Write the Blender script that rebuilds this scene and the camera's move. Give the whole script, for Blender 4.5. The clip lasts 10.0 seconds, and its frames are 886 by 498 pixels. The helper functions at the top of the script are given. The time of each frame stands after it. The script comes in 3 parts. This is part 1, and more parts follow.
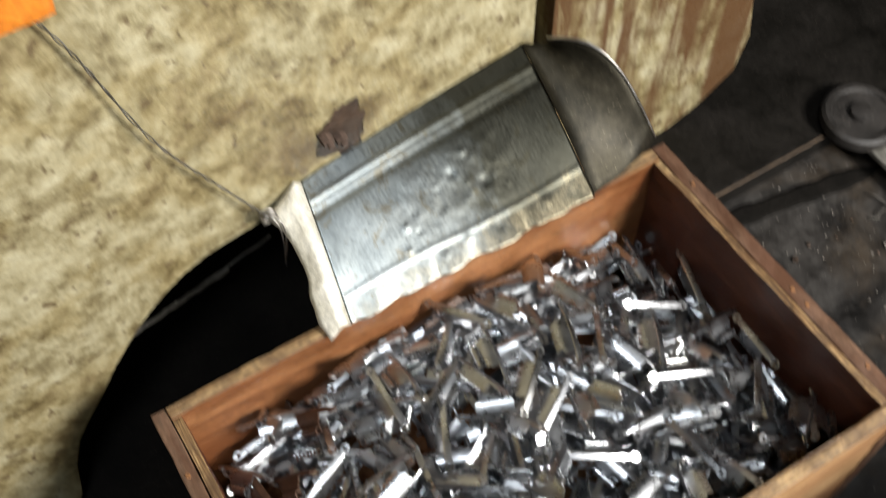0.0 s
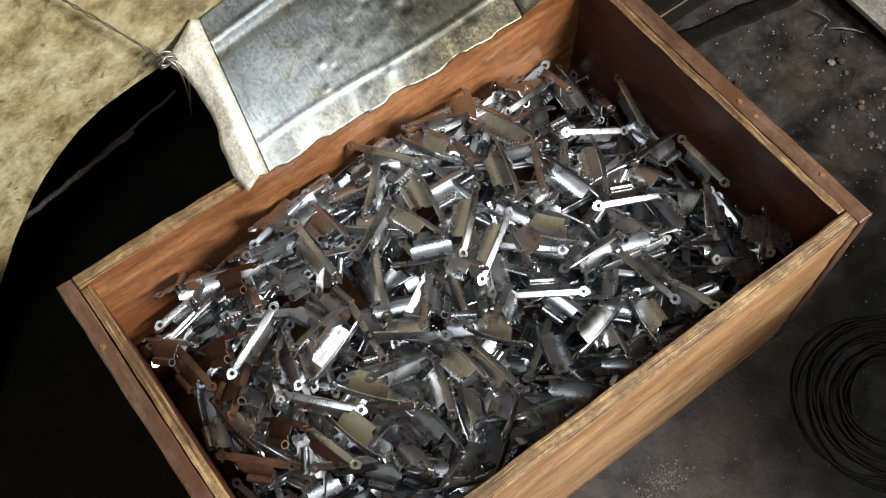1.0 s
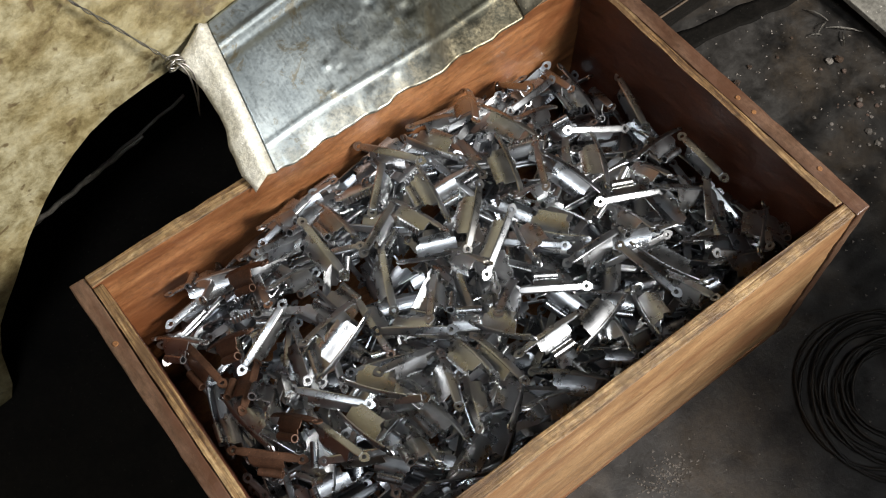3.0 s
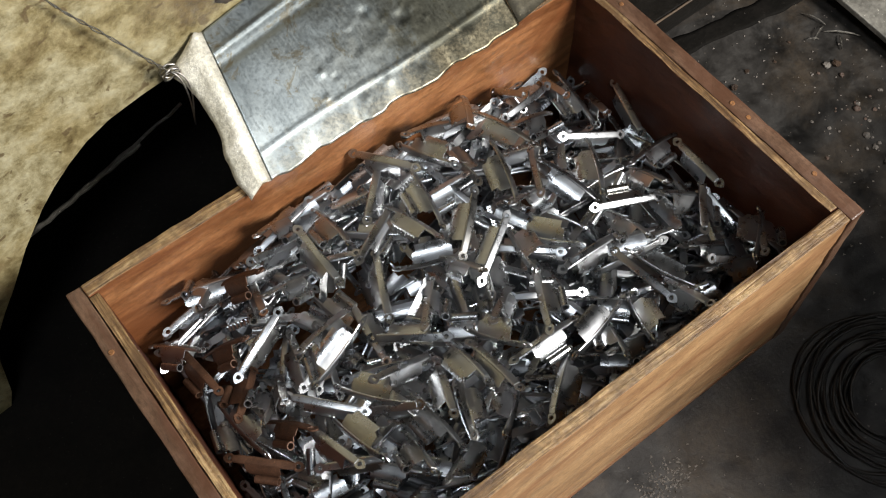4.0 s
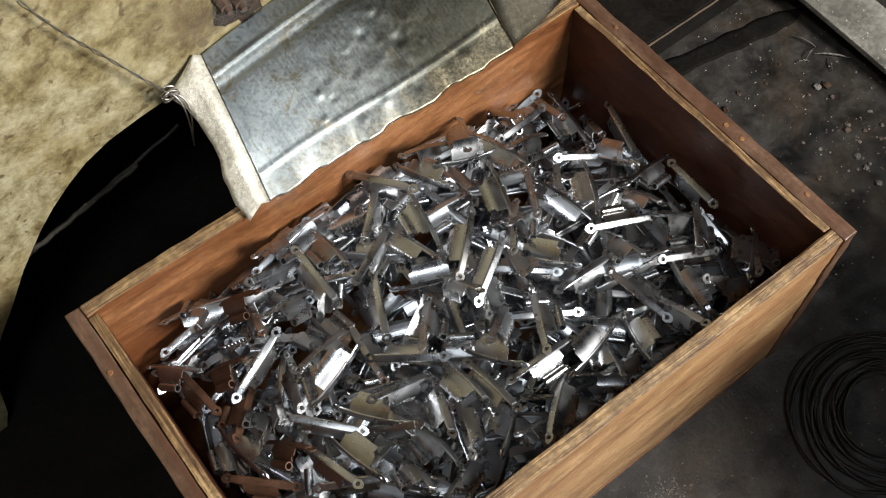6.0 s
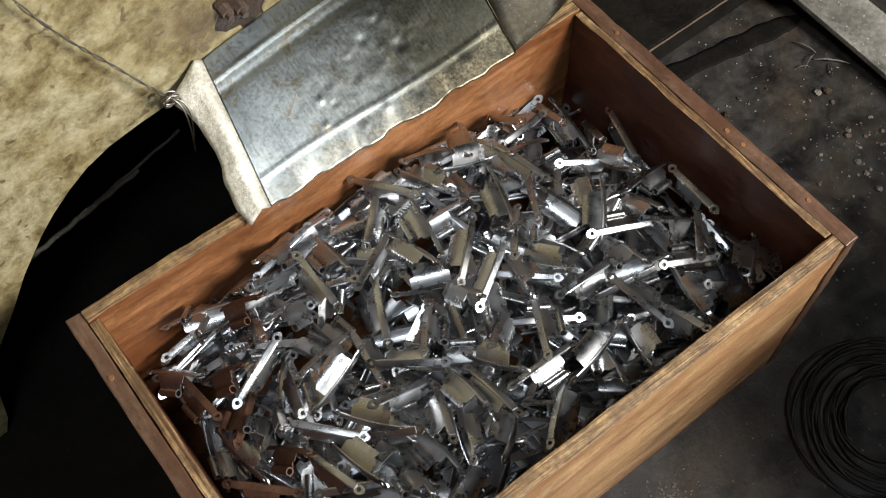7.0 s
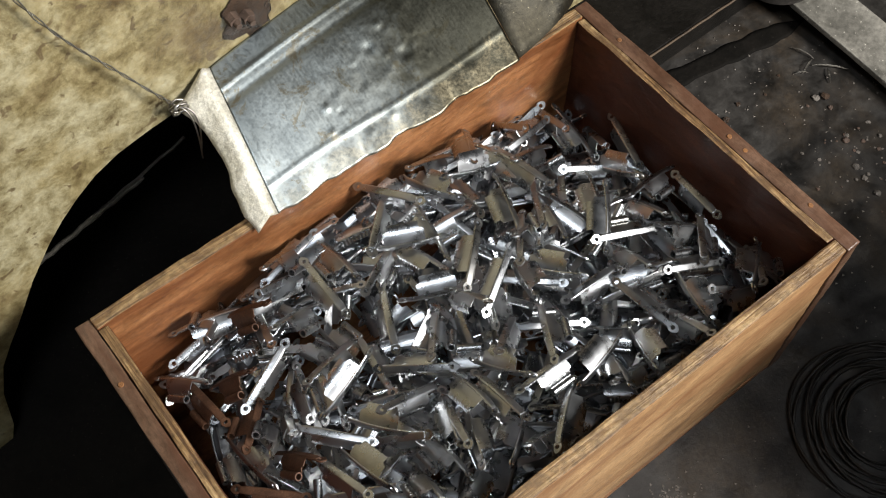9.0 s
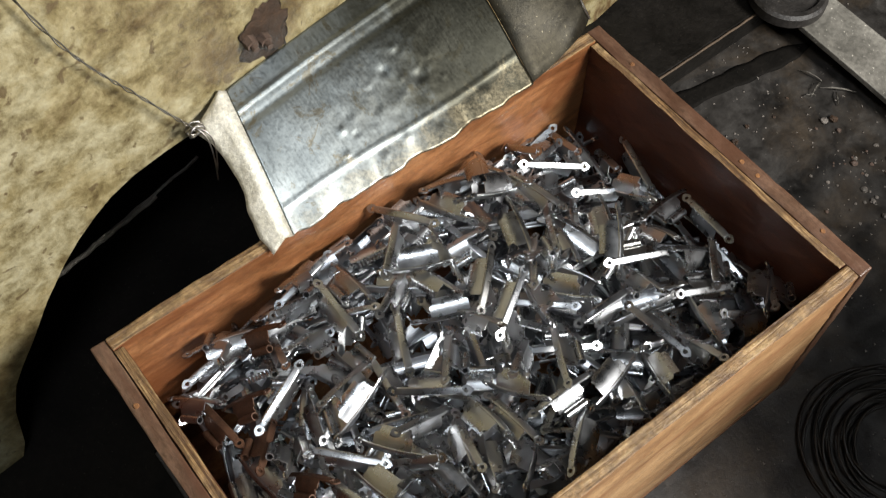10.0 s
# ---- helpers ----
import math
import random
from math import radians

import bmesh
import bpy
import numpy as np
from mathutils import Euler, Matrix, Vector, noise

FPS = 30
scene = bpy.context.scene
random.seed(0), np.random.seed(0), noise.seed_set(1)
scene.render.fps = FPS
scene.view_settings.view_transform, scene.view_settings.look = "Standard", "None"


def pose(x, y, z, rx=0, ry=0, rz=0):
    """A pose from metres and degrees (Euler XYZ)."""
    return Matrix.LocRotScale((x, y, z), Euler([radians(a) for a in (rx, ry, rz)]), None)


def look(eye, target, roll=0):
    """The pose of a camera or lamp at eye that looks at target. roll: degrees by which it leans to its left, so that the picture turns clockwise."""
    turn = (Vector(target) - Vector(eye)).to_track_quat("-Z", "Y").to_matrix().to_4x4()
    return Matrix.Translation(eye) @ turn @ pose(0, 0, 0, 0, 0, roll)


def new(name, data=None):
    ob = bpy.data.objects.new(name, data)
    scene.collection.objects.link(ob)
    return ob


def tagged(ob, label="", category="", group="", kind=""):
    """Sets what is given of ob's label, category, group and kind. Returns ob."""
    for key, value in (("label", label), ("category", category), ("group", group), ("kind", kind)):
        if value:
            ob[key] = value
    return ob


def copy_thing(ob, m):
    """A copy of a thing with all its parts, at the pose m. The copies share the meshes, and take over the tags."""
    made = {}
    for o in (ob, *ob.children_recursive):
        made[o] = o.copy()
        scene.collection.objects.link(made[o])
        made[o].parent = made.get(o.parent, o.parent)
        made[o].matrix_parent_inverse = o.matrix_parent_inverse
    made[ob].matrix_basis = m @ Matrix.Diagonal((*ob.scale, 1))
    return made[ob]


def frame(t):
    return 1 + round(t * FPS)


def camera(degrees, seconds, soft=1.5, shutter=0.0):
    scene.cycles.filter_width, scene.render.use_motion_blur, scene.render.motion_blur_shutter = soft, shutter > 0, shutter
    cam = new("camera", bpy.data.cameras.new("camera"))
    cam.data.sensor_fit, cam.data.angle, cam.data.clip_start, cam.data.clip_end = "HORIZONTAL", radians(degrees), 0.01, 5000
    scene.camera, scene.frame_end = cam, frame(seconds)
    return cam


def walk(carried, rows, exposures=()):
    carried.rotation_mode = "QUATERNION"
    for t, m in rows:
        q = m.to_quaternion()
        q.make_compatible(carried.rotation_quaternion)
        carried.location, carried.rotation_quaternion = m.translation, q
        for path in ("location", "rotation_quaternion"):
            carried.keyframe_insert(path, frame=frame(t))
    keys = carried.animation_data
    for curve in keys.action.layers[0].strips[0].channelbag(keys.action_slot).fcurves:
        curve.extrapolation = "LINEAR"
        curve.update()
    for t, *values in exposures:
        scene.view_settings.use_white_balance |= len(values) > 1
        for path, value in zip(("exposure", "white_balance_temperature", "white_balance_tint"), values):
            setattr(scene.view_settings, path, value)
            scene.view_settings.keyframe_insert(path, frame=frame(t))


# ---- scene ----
cam = camera(44.0, 10.0, 1.1, 0.5)
PATH = [
    (0, (0.01, -0.099, 0.896), (0.525, 0.807, -0.811), -2.0),
    (0.5, (0.015, -0.11, 0.846), (0.505, 0.648, -0.939), -2.4),
    (1, (0.014, -0.104, 0.827), (0.521, 0.595, -0.977), -0.7),
    (1.5, (0.01, -0.11, 0.829), (0.522, 0.584, -0.976), -0.4),
    (2, (0.005, -0.11, 0.837), (0.529, 0.603, -0.957), -0.7),
    (2.5, (0.005, -0.112, 0.835), (0.522, 0.6, -0.962), -1.1),
    (4, (0.013, -0.119, 0.837), (0.516, 0.612, -0.956), -2.9),
    (4.5, (0.016, -0.118, 0.84), (0.519, 0.613, -0.953), -2.8),
    (5, (0.015, -0.117, 0.842), (0.527, 0.62, -0.946), -2.7),
    (5.5, (0.009, -0.117, 0.842), (0.537, 0.623, -0.94), -2.1),
    (7, (0.007, -0.116, 0.842), (0.551, 0.633, -0.931), -1.6),
    (7.5, (0.006, -0.113, 0.842), (0.551, 0.627, -0.934), -1.4),
    (8, (0.005, -0.115, 0.843), (0.554, 0.629, -0.93), -1.4),
    (8.5, (0.001, -0.114, 0.846), (0.554, 0.629, -0.927), -1.2),
    (9, (-0.002, -0.111, 0.848), (0.559, 0.633, -0.922), -0.9),
    (9.5, (-0.006, -0.111, 0.846), (0.56, 0.641, -0.918), -0.8),
    (10, (-0.007, -0.1, 0.855), (0.567, 0.655, -0.905), -0.3),
]
walk(cam, [(t, look(e, g, r)) for t, e, g, r in PATH], [(0, 0.22), (0.5, 0.22), (1.0, 0.12), (2.0, 0.0), (9.6, 0.0), (10.0, 0.04)])

# ---- light ----
world = bpy.data.worlds.new("world")
scene.world = world
world.use_nodes = True
world.node_tree.nodes["Background"].inputs[0].default_value = (0.75, 0.85, 1.0, 1)
world.node_tree.nodes["Background"].inputs[1].default_value = 0.03
scene.view_settings.exposure = 0.0


def area_lamp(name, eye, target, size, power, colour):
    data = bpy.data.lights.new(name, "AREA")
    data.shape, data.size, data.energy, data.color = "DISK", size, power, colour
    ob = new(name, data)
    ob.matrix_world = look(eye, target)
    return ob


area_lamp("work_lamp_light", (0.84, -0.95, 1.17), (0.2, 0.14, 0.18), 0.50, 58.0, (1.0, 0.975, 0.935))
# added cool fill lamp, source unseen, that makes the steel glint
area_lamp("roof_light", (-0.35, -0.65, 2.42), (0.2, 0.14, 0.18), 0.5, 19.0, (0.88, 0.94, 1.0))


# ---- materials ----
def shader(name, rough=0.6, metal=0.0):
    m = bpy.data.materials.new(name)
    m.use_nodes = True
    b = m.node_tree.nodes["Principled BSDF"]
    b.inputs["Roughness"].default_value, b.inputs["Metallic"].default_value = rough, metal
    return m, m.node_tree.nodes, m.node_tree.links, b


def coords(nodes, links, scale=(1, 1, 1), world_space=True):
    mp = nodes.new("ShaderNodeMapping")
    mp.inputs["Scale"].default_value = scale
    if world_space:
        links.new(nodes.new("ShaderNodeNewGeometry").outputs["Position"], mp.inputs["Vector"])
    else:
        links.new(nodes.new("ShaderNodeTexCoord").outputs["Object"], mp.inputs["Vector"])
    return mp.outputs[0]


def noise_tex(nodes, links, vec, scale, detail=6, rough=0.6, distort=0.0):
    n = nodes.new("ShaderNodeTexNoise")
    n.inputs["Scale"].default_value, n.inputs["Detail"].default_value = scale, detail
    n.inputs["Roughness"].default_value, n.inputs["Distortion"].default_value = rough, distort
    links.new(vec, n.inputs["Vector"])
    return n.outputs[0]


def ramp(nodes, links, fac, *stops):
    r = nodes.new("ShaderNodeValToRGB")
    while len(r.color_ramp.elements) < len(stops):
        r.color_ramp.elements.new(0.5)
    for e, (p, c) in zip(r.color_ramp.elements, stops):
        e.position, e.color = p, (*c, 1) if len(c) == 3 else c
    links.new(fac, r.inputs[0])
    return r.outputs[0]


def grey(v):
    return (v, v, v)


def mix(nodes, links, kind, fac, a, b):
    m = nodes.new("ShaderNodeMix")
    m.data_type, m.blend_type = "RGBA", kind
    for value, slot in ((fac, 0), (a, 6), (b, 7)):
        if isinstance(value, (int, float)):
            m.inputs[slot].default_value = value
        elif isinstance(value, tuple):
            m.inputs[slot].default_value = (*value, 1)
        else:
            links.new(value, m.inputs[slot])
    return m.outputs[2]


def bump(nodes, links, b, height, strength, dist):
    n = nodes.new("ShaderNodeBump")
    n.inputs["Strength"].default_value, n.inputs["Distance"].default_value = strength, dist
    links.new(height, n.inputs["Height"])
    links.new(n.outputs[0], b.inputs["Normal"])


def steel(name, base, rough_lo, rough_hi, random_tint=0.0):
    m, n, l, b = shader(name, 0.3, 1.0)
    v = coords(n, l, (1, 1, 1), False)
    fine = noise_tex(n, l, v, 90, 5)
    broad = noise_tex(n, l, coords(n, l), 22, 4)
    dirt = ramp(n, l, broad, (0.32, grey(0.72)), (0.55, grey(1.0)))
    col = mix(n, l, "MULTIPLY", 1.0, base, dirt)
    if random_tint:
        info = n.new("ShaderNodeObjectInfo")
        tint = ramp(n, l, info.outputs["Random"], (0.0, (0.78, 0.78, 0.79)), (0.5, (1.0, 1.0, 1.0)), (0.95, (1.0, 0.99, 0.97)), (1.0, (0.96, 0.90, 0.80)))
        col = mix(n, l, "MULTIPLY", random_tint, col, tint)
    l.new(col, b.inputs["Base Color"])
    l.new(ramp(n, l, fine, (0.3, grey(rough_lo)), (0.75, grey(rough_hi))), b.inputs["Roughness"])
    brushed = noise_tex(n, l, coords(n, l, (90, 1100, 1100), False), 1.0, 4, 0.7)
    bump(n, l, b, mix(n, l, "MIX", 0.5, fine, brushed), 0.26, 0.0006)
    return m


def wood(name, dark, mid, light, along, rough=0.5, grain=1.0, figure=1.0, long=9, across=48, stain_shade=None):
    m, n, l, b = shader(name, rough)
    s = {"x": (long, across, across), "y": (across, long, across), "z": (across, across, long)}[along]
    g = noise_tex(n, l, coords(n, l, s), 1.0, 9, 0.68, 1.4)
    rings = noise_tex(n, l, coords(n, l, tuple(3.0 * a for a in s)), 1.6, 6, 0.75, 0.6)
    pores = noise_tex(n, l, coords(n, l, tuple(11.0 * a for a in s)), 2.0, 3, 0.7)
    blot = noise_tex(n, l, coords(n, l), 19, 8, 0.7, 0.3)
    grit = noise_tex(n, l, coords(n, l), 330, 5, 0.75)
    col = ramp(n, l, g, (0.34, dark), (0.50, mid), (0.70, light))
    col = mix(n, l, "MULTIPLY", 0.6 * figure, col, ramp(n, l, rings, (0.38, grey(0.45)), (0.55, grey(1.0))))
    col = mix(n, l, "MULTIPLY", 0.5 * figure, col, ramp(n, l, pores, (0.38, grey(0.3)), (0.5, grey(1.0))))
    col = mix(n, l, "MULTIPLY", 0.85 * figure, col, ramp(n, l, blot, (0.36, grey(0.28)), (0.52, grey(1.0))))
    col = mix(n, l, "MULTIPLY", 0.5, col, ramp(n, l, grit, (0.34, grey(0.4)), (0.55, grey(1.0))))
    if stain_shade:
        soak = noise_tex(n, l, coords(n, l, tuple(0.42 * a for a in s)), 1.0, 8, 0.68, 1.1)
        col = mix(n, l, "MIX", ramp(n, l, soak, (0.44, grey(0.0)), (0.60, grey(0.80))), col, stain_shade)
    l.new(col, b.inputs["Base Color"])
    l.new(ramp(n, l, blot, (0.3, grey(rough - 0.10)), (0.7, grey(rough + 0.18))), b.inputs["Roughness"])
    bump(n, l, b, mix(n, l, "MIX", 0.5, rings, grit), 0.45 * grain, 0.0012)
    return m


def ply_edge(name, normal_axis):
    """Cut plywood edge: pale and dark plies side by side across the board's thickness."""
    m, n, l, b = shader(name, 0.5)
    s = (360, 16, 16) if normal_axis == "x" else (16, 360, 16)
    plies = noise_tex(n, l, coords(n, l, s), 1.0, 4, 0.6, 0.9)
    torn = noise_tex(n, l, coords(n, l), 160, 6, 0.7)
    col = ramp(n, l, plies, (0.36, (0.075, 0.036, 0.014)), (0.48, (0.235, 0.135, 0.055)), (0.66, (0.44, 0.30, 0.145)))
    col = mix(n, l, "MULTIPLY", 0.8, col, ramp(n, l, torn, (0.32, grey(0.25)), (0.6, grey(1.0))))
    oiled = noise_tex(n, l, coords(n, l), 24, 6, 0.7, 0.5)
    col = mix(n, l, "MIX", ramp(n, l, oiled, (0.46, grey(0.0)), (0.60, grey(0.75))), col, (0.085, 0.045, 0.020))
    l.new(col, b.inputs["Base Color"])
    h = mix(n, l, "MIX", 0.5, plies, torn)
    bump(n, l, b, h, 0.9, 0.003)
    return m


def cream_paint(streaks=False):
    m, n, l, b = shader("cream_paint", 0.62)
    v = coords(n, l)
    big = noise_tex(n, l, v, 13, 7, 0.65, 0.3)
    mid = noise_tex(n, l, v, 48, 8, 0.72, 0.2)
    fine = noise_tex(n, l, v, 240, 5, 0.7)
    col = ramp(n, l, mid, (0.33, (0.105, 0.075, 0.032)), (0.45, (0.25, 0.212, 0.112)), (0.55, (0.37, 0.327, 0.198)), (0.72, (0.49, 0.450, 0.308)))
    col = mix(n, l, "MULTIPLY", 0.9, col, ramp(n, l, big, (0.36, (0.30, 0.21, 0.10)), (0.47, (0.80, 0.74, 0.60)), (0.56, (1, 1, 1))))
    spots = ramp(n, l, noise_tex(n, l, v, 85, 3, 0.5, 0.6), (0.63, grey(0.0)), (0.68, grey(0.85)))
    col = mix(n, l, "MIX", spots, col, (0.11, 0.075, 0.035))
    col = mix(n, l, "MULTIPLY", 0.35, col, ramp(n, l, fine, (0.35, grey(0.45)), (0.6, grey(1.0))))
    if streaks:
        run = noise_tex(n, l, coords(n, l, (45, 45, 4)), 1.0, 6, 0.7, 0.4)
        col = mix(n, l, "MIX", ramp(n, l, run, (0.38, grey(0.0)), (0.54, grey(0.95))), col, (0.08, 0.036, 0.012))
    l.new(col, b.inputs["Base Color"])
    l.new(ramp(n, l, fine, (0.3, grey(0.38)), (0.8, grey(0.75))), b.inputs["Roughness"])
    bump(n, l, b, mix(n, l, "MIX", 0.3, mid, fine), 0.45, 0.004)
    return m


def grime(name, lo, hi, rough_lo, rough_hi, scale=14, metal=0.0, relief=0.4):
    m, n, l, b = shader(name, 0.6, metal)
    v = coords(n, l)
    big = noise_tex(n, l, v, scale, 8, 0.65, 0.4)
    fine = noise_tex(n, l, v, scale * 11, 6, 0.7)
    col = ramp(n, l, big, (0.3, lo), (0.7, hi))
    col = mix(n, l, "MULTIPLY", 0.7, col, ramp(n, l, fine, (0.3, grey(0.35)), (0.6, grey(1.0))))
    specks = ramp(n, l, noise_tex(n, l, v, scale * 22, 2, 0.5), (0.70, grey(0.0)), (0.76, grey(1.0)))
    col = mix(n, l, "MIX", specks, col, tuple(min(1, 2.6 * c) for c in hi))
    l.new(col, b.inputs["Base Color"])
    l.new(ramp(n, l, big, (0.3, grey(rough_lo)), (0.7, grey(rough_hi))), b.inputs["Roughness"])
    bump(n, l, b, mix(n, l, "MIX", 0.5, big, fine), relief, 0.004)
    return m


def oily_floor():
    m, n, l, b = shader("oily_floor", 0.6)
    v = coords(n, l)
    big = noise_tex(n, l, v, 9, 7, 0.62, 0.5)
    mid = noise_tex(n, l, v, 38, 8, 0.7, 0.3)
    fine = noise_tex(n, l, v, 210, 6, 0.72)
    col = ramp(n, l, mid, (0.32, (0.009, 0.008, 0.007)), (0.52, (0.026, 0.0235, 0.021)), (0.72, (0.052, 0.048, 0.043)))
    dust = ramp(n, l, big, (0.50, grey(0.0)), (0.66, grey(0.75)))
    col = mix(n, l, "MIX", dust, col, mix(n, l, "MULTIPLY", 1.0, (0.060, 0.043, 0.027), ramp(n, l, fine, (0.3, grey(0.3)), (0.65, grey(1.0)))))
    oil = ramp(n, l, noise_tex(n, l, v, 20, 6, 0.6, 0.6), (0.34, grey(0.25)), (0.50, grey(1.0)))
    col = mix(n, l, "MULTIPLY", 0.9, col, oil)
    specks = ramp(n, l, noise_tex(n, l, v, 330, 2, 0.5), (0.71, grey(0.0)), (0.76, grey(0.8)))
    col = mix(n, l, "MIX", specks, col, (0.10, 0.085, 0.065))
    l.new(col, b.inputs["Base Color"])
    l.new(ramp(n, l, mid, (0.3, grey(0.30)), (0.7, grey(0.56))), b.inputs["Roughness"])
    bump(n, l, b, mix(n, l, "MIX", 0.5, mid, fine), 0.35, 0.003)
    return m


def tinplate():
    m, n, l, b = shader("tinplate", 0.35, 1.0)
    v = coords(n, l)
    big = noise_tex(n, l, v, 26, 6, 0.65, 0.2)
    fine = noise_tex(n, l, v, 420, 6, 0.75)
    rust = noise_tex(n, l, v, 42, 9, 0.78, 0.5)
    scratch = noise_tex(n, l, coords(n, l, (700, 60, 60)), 1.0, 3, 0.6)
    col = ramp(n, l, big, (0.3, (0.25, 0.282, 0.290)), (0.65, (0.42, 0.462, 0.467)))
    col = mix(n, l, "MULTIPLY", 0.35, col, ramp(n, l, fine, (0.30, grey(0.6)), (0.55, grey(1.0))))
    runs = noise_tex(n, l, coords(n, l, (150, 16, 16)), 1.0, 6, 0.7, 0.3)
    col = mix(n, l, "MULTIPLY", 0.12, col, ramp(n, l, runs, (0.36, (0.55, 0.55, 0.50)), (0.60, grey(1.0))))
    col = mix(n, l, "MIX", ramp(n, l, rust, (0.555, grey(0.0)), (0.61, grey(0.7))), col, (0.22, 0.185, 0.115))
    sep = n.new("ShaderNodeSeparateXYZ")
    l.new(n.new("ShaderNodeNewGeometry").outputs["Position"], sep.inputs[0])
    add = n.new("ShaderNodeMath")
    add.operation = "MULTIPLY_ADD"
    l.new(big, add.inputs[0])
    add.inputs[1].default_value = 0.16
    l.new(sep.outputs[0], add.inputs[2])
    stain_shade = ramp(n, l, add.outputs[0], (0.25, grey(0.0)), (0.35, grey(0.95)))
    col = mix(n, l, "MIX", stain_shade, col, (0.045, 0.043, 0.030))
    # tan dust along the torn edge over the crate
    low = n.new("ShaderNodeMath")
    low.operation = "MULTIPLY_ADD"
    l.new(rust, low.inputs[0])
    low.inputs[1].default_value = 0.10
    l.new(sep.outputs[1], low.inputs[2])
    dust = ramp(n, l, low.outputs[0], (0.296, grey(0.45)), (0.310, grey(0.0)))
    col = mix(n, l, "MIX", dust, col, mix(n, l, "MULTIPLY", 1.0, (0.33, 0.28, 0.18), ramp(n, l, fine, (0.35, grey(0.25)), (0.6, grey(1.0)))))
    l.new(col, b.inputs["Base Color"])
    l.new(ramp(n, l, mix(n, l, "MIX", 0.35, fine, scratch), (0.3, grey(0.29)), (0.7, grey(0.50))), b.inputs["Roughness"])
    bump(n, l, b, mix(n, l, "MIX", 0.4, fine, scratch), 0.06, 0.0005)
    return m


M_STEEL = steel("stamped_steel", (0.465, 0.478, 0.495), 0.22, 0.41, 1.0)
M_BROWN_STEEL = grime("brown_steel", (0.050, 0.025, 0.015), (0.15, 0.072, 0.040), 0.42, 0.62, 60, 0.4, 0.2)
M_WIRE = steel("wire_steel", (0.42, 0.40, 0.37), 0.3, 0.5)
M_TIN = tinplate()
M_ZINC = grime("dull_zinc", (0.50, 0.465, 0.36), (0.90, 0.87, 0.77), 0.32, 0.6, 34, 0.30, 0.4)
M_STAINED_DIM = grime("stained_dim_tin", (0.016, 0.014, 0.009), (0.085, 0.075, 0.052), 0.45, 0.7, 25, 0.7, 0.2)
M_WOOD_X = wood("varnished_board_x", (0.150, 0.052, 0.017), (0.320, 0.136, 0.052), (0.45, 0.228, 0.098), "x", 0.40, 0.8, 0.6, 6, 30, (0.130, 0.042, 0.014))
M_WOOD_Y_SHADED = wood("varnished_shaded_board_y", (0.048, 0.013, 0.005), (0.100, 0.028, 0.010), (0.165, 0.053, 0.019), "y", 0.45, stain_shade=(0.055, 0.014, 0.005))
M_WOOD_RAW = wood("bare_front_board", (0.22, 0.108, 0.045), (0.38, 0.220, 0.100), (0.49, 0.306, 0.152), "x", 0.5, 0.5, 0.45, 5, 22, (0.19, 0.080, 0.032))
M_CLEAT = wood("stained_cleat", (0.068, 0.036, 0.022), (0.135, 0.077, 0.047), (0.20, 0.118, 0.074), "y", 0.36, 1.0, 0.8, stain_shade=(0.075, 0.033, 0.018))
M_PLY_X = ply_edge("plywood_edge_x", "x")
M_PLY_Y = ply_edge("plywood_edge_y", "y")
M_CREAM = cream_paint()
M_STREAKED = cream_paint(True)
M_FLOOR = oily_floor()
M_DARK = grime("dark_cast_iron", (0.010, 0.009, 0.008), (0.035, 0.030, 0.026), 0.4, 0.7, 20)
M_SHADE_IRON = grime("shade_black_iron", (0.003, 0.0027, 0.002), (0.012, 0.010, 0.008), 0.35, 0.6, 20)
M_BAR = grime("worn_grey_steel", (0.085, 0.080, 0.068), (0.34, 0.32, 0.275), 0.35, 0.6, 18, 0.15)
M_ORANGE = grime("orange_paint", (0.50, 0.13, 0.01), (0.75, 0.24, 0.02), 0.35, 0.6, 20)
M_GREASE = grime("dark_grease", (0.018, 0.009, 0.004), (0.080, 0.042, 0.020), 0.45, 0.75, 60, 0, 1.0)
M_WALL = grime("dark_wall", (0.022, 0.022, 0.021), (0.055, 0.055, 0.053), 0.7, 0.9, 3)
M_SHAVING = grime("dull_shaving", (0.05, 0.046, 0.04), (0.18, 0.165, 0.14), 0.35, 0.6, 60, 0.5)
M_CRUMB = grime("grey_crumbs", (0.07, 0.06, 0.05), (0.25, 0.22, 0.19), 0.5, 0.8, 60)
M_RUSTY = grime("rusty_slag", (0.04, 0.026, 0.019), (0.15, 0.095, 0.068), 0.5, 0.8, 60)
M_EDGE = grime("worn_brown_edge", (0.035, 0.022, 0.012), (0.13, 0.085, 0.050), 0.5, 0.8, 30)
M_DULL_BLACK = grime("dull_black", (0.003, 0.0027, 0.002), (0.010, 0.0085, 0.007), 0.7, 0.9, 20)
M_COIL = grime("greasy_wire", (0.006, 0.005, 0.004), (0.028, 0.022, 0.016), 0.4, 0.6, 60, 0.2)
M_SHADE_IRON.node_tree.nodes["Principled BSDF"].inputs["Specular IOR Level"].default_value = 0.2
M_DULL_BLACK.node_tree.nodes["Principled BSDF"].inputs["Specular IOR Level"].default_value = 0.08
M_RUST = grime("rust", (0.11, 0.042, 0.014), (0.34, 0.15, 0.045), 0.6, 0.9, 160)


# ---- mesh helpers ----
def mesh_ob(name, bm, material, parent=None, label="", smooth=False):
    me = bpy.data.meshes.new(name)
    bm.normal_update()
    bm.to_mesh(me)
    bm.free()
    for m in material if isinstance(material, (list, tuple)) else [material]:
        me.materials.append(m)
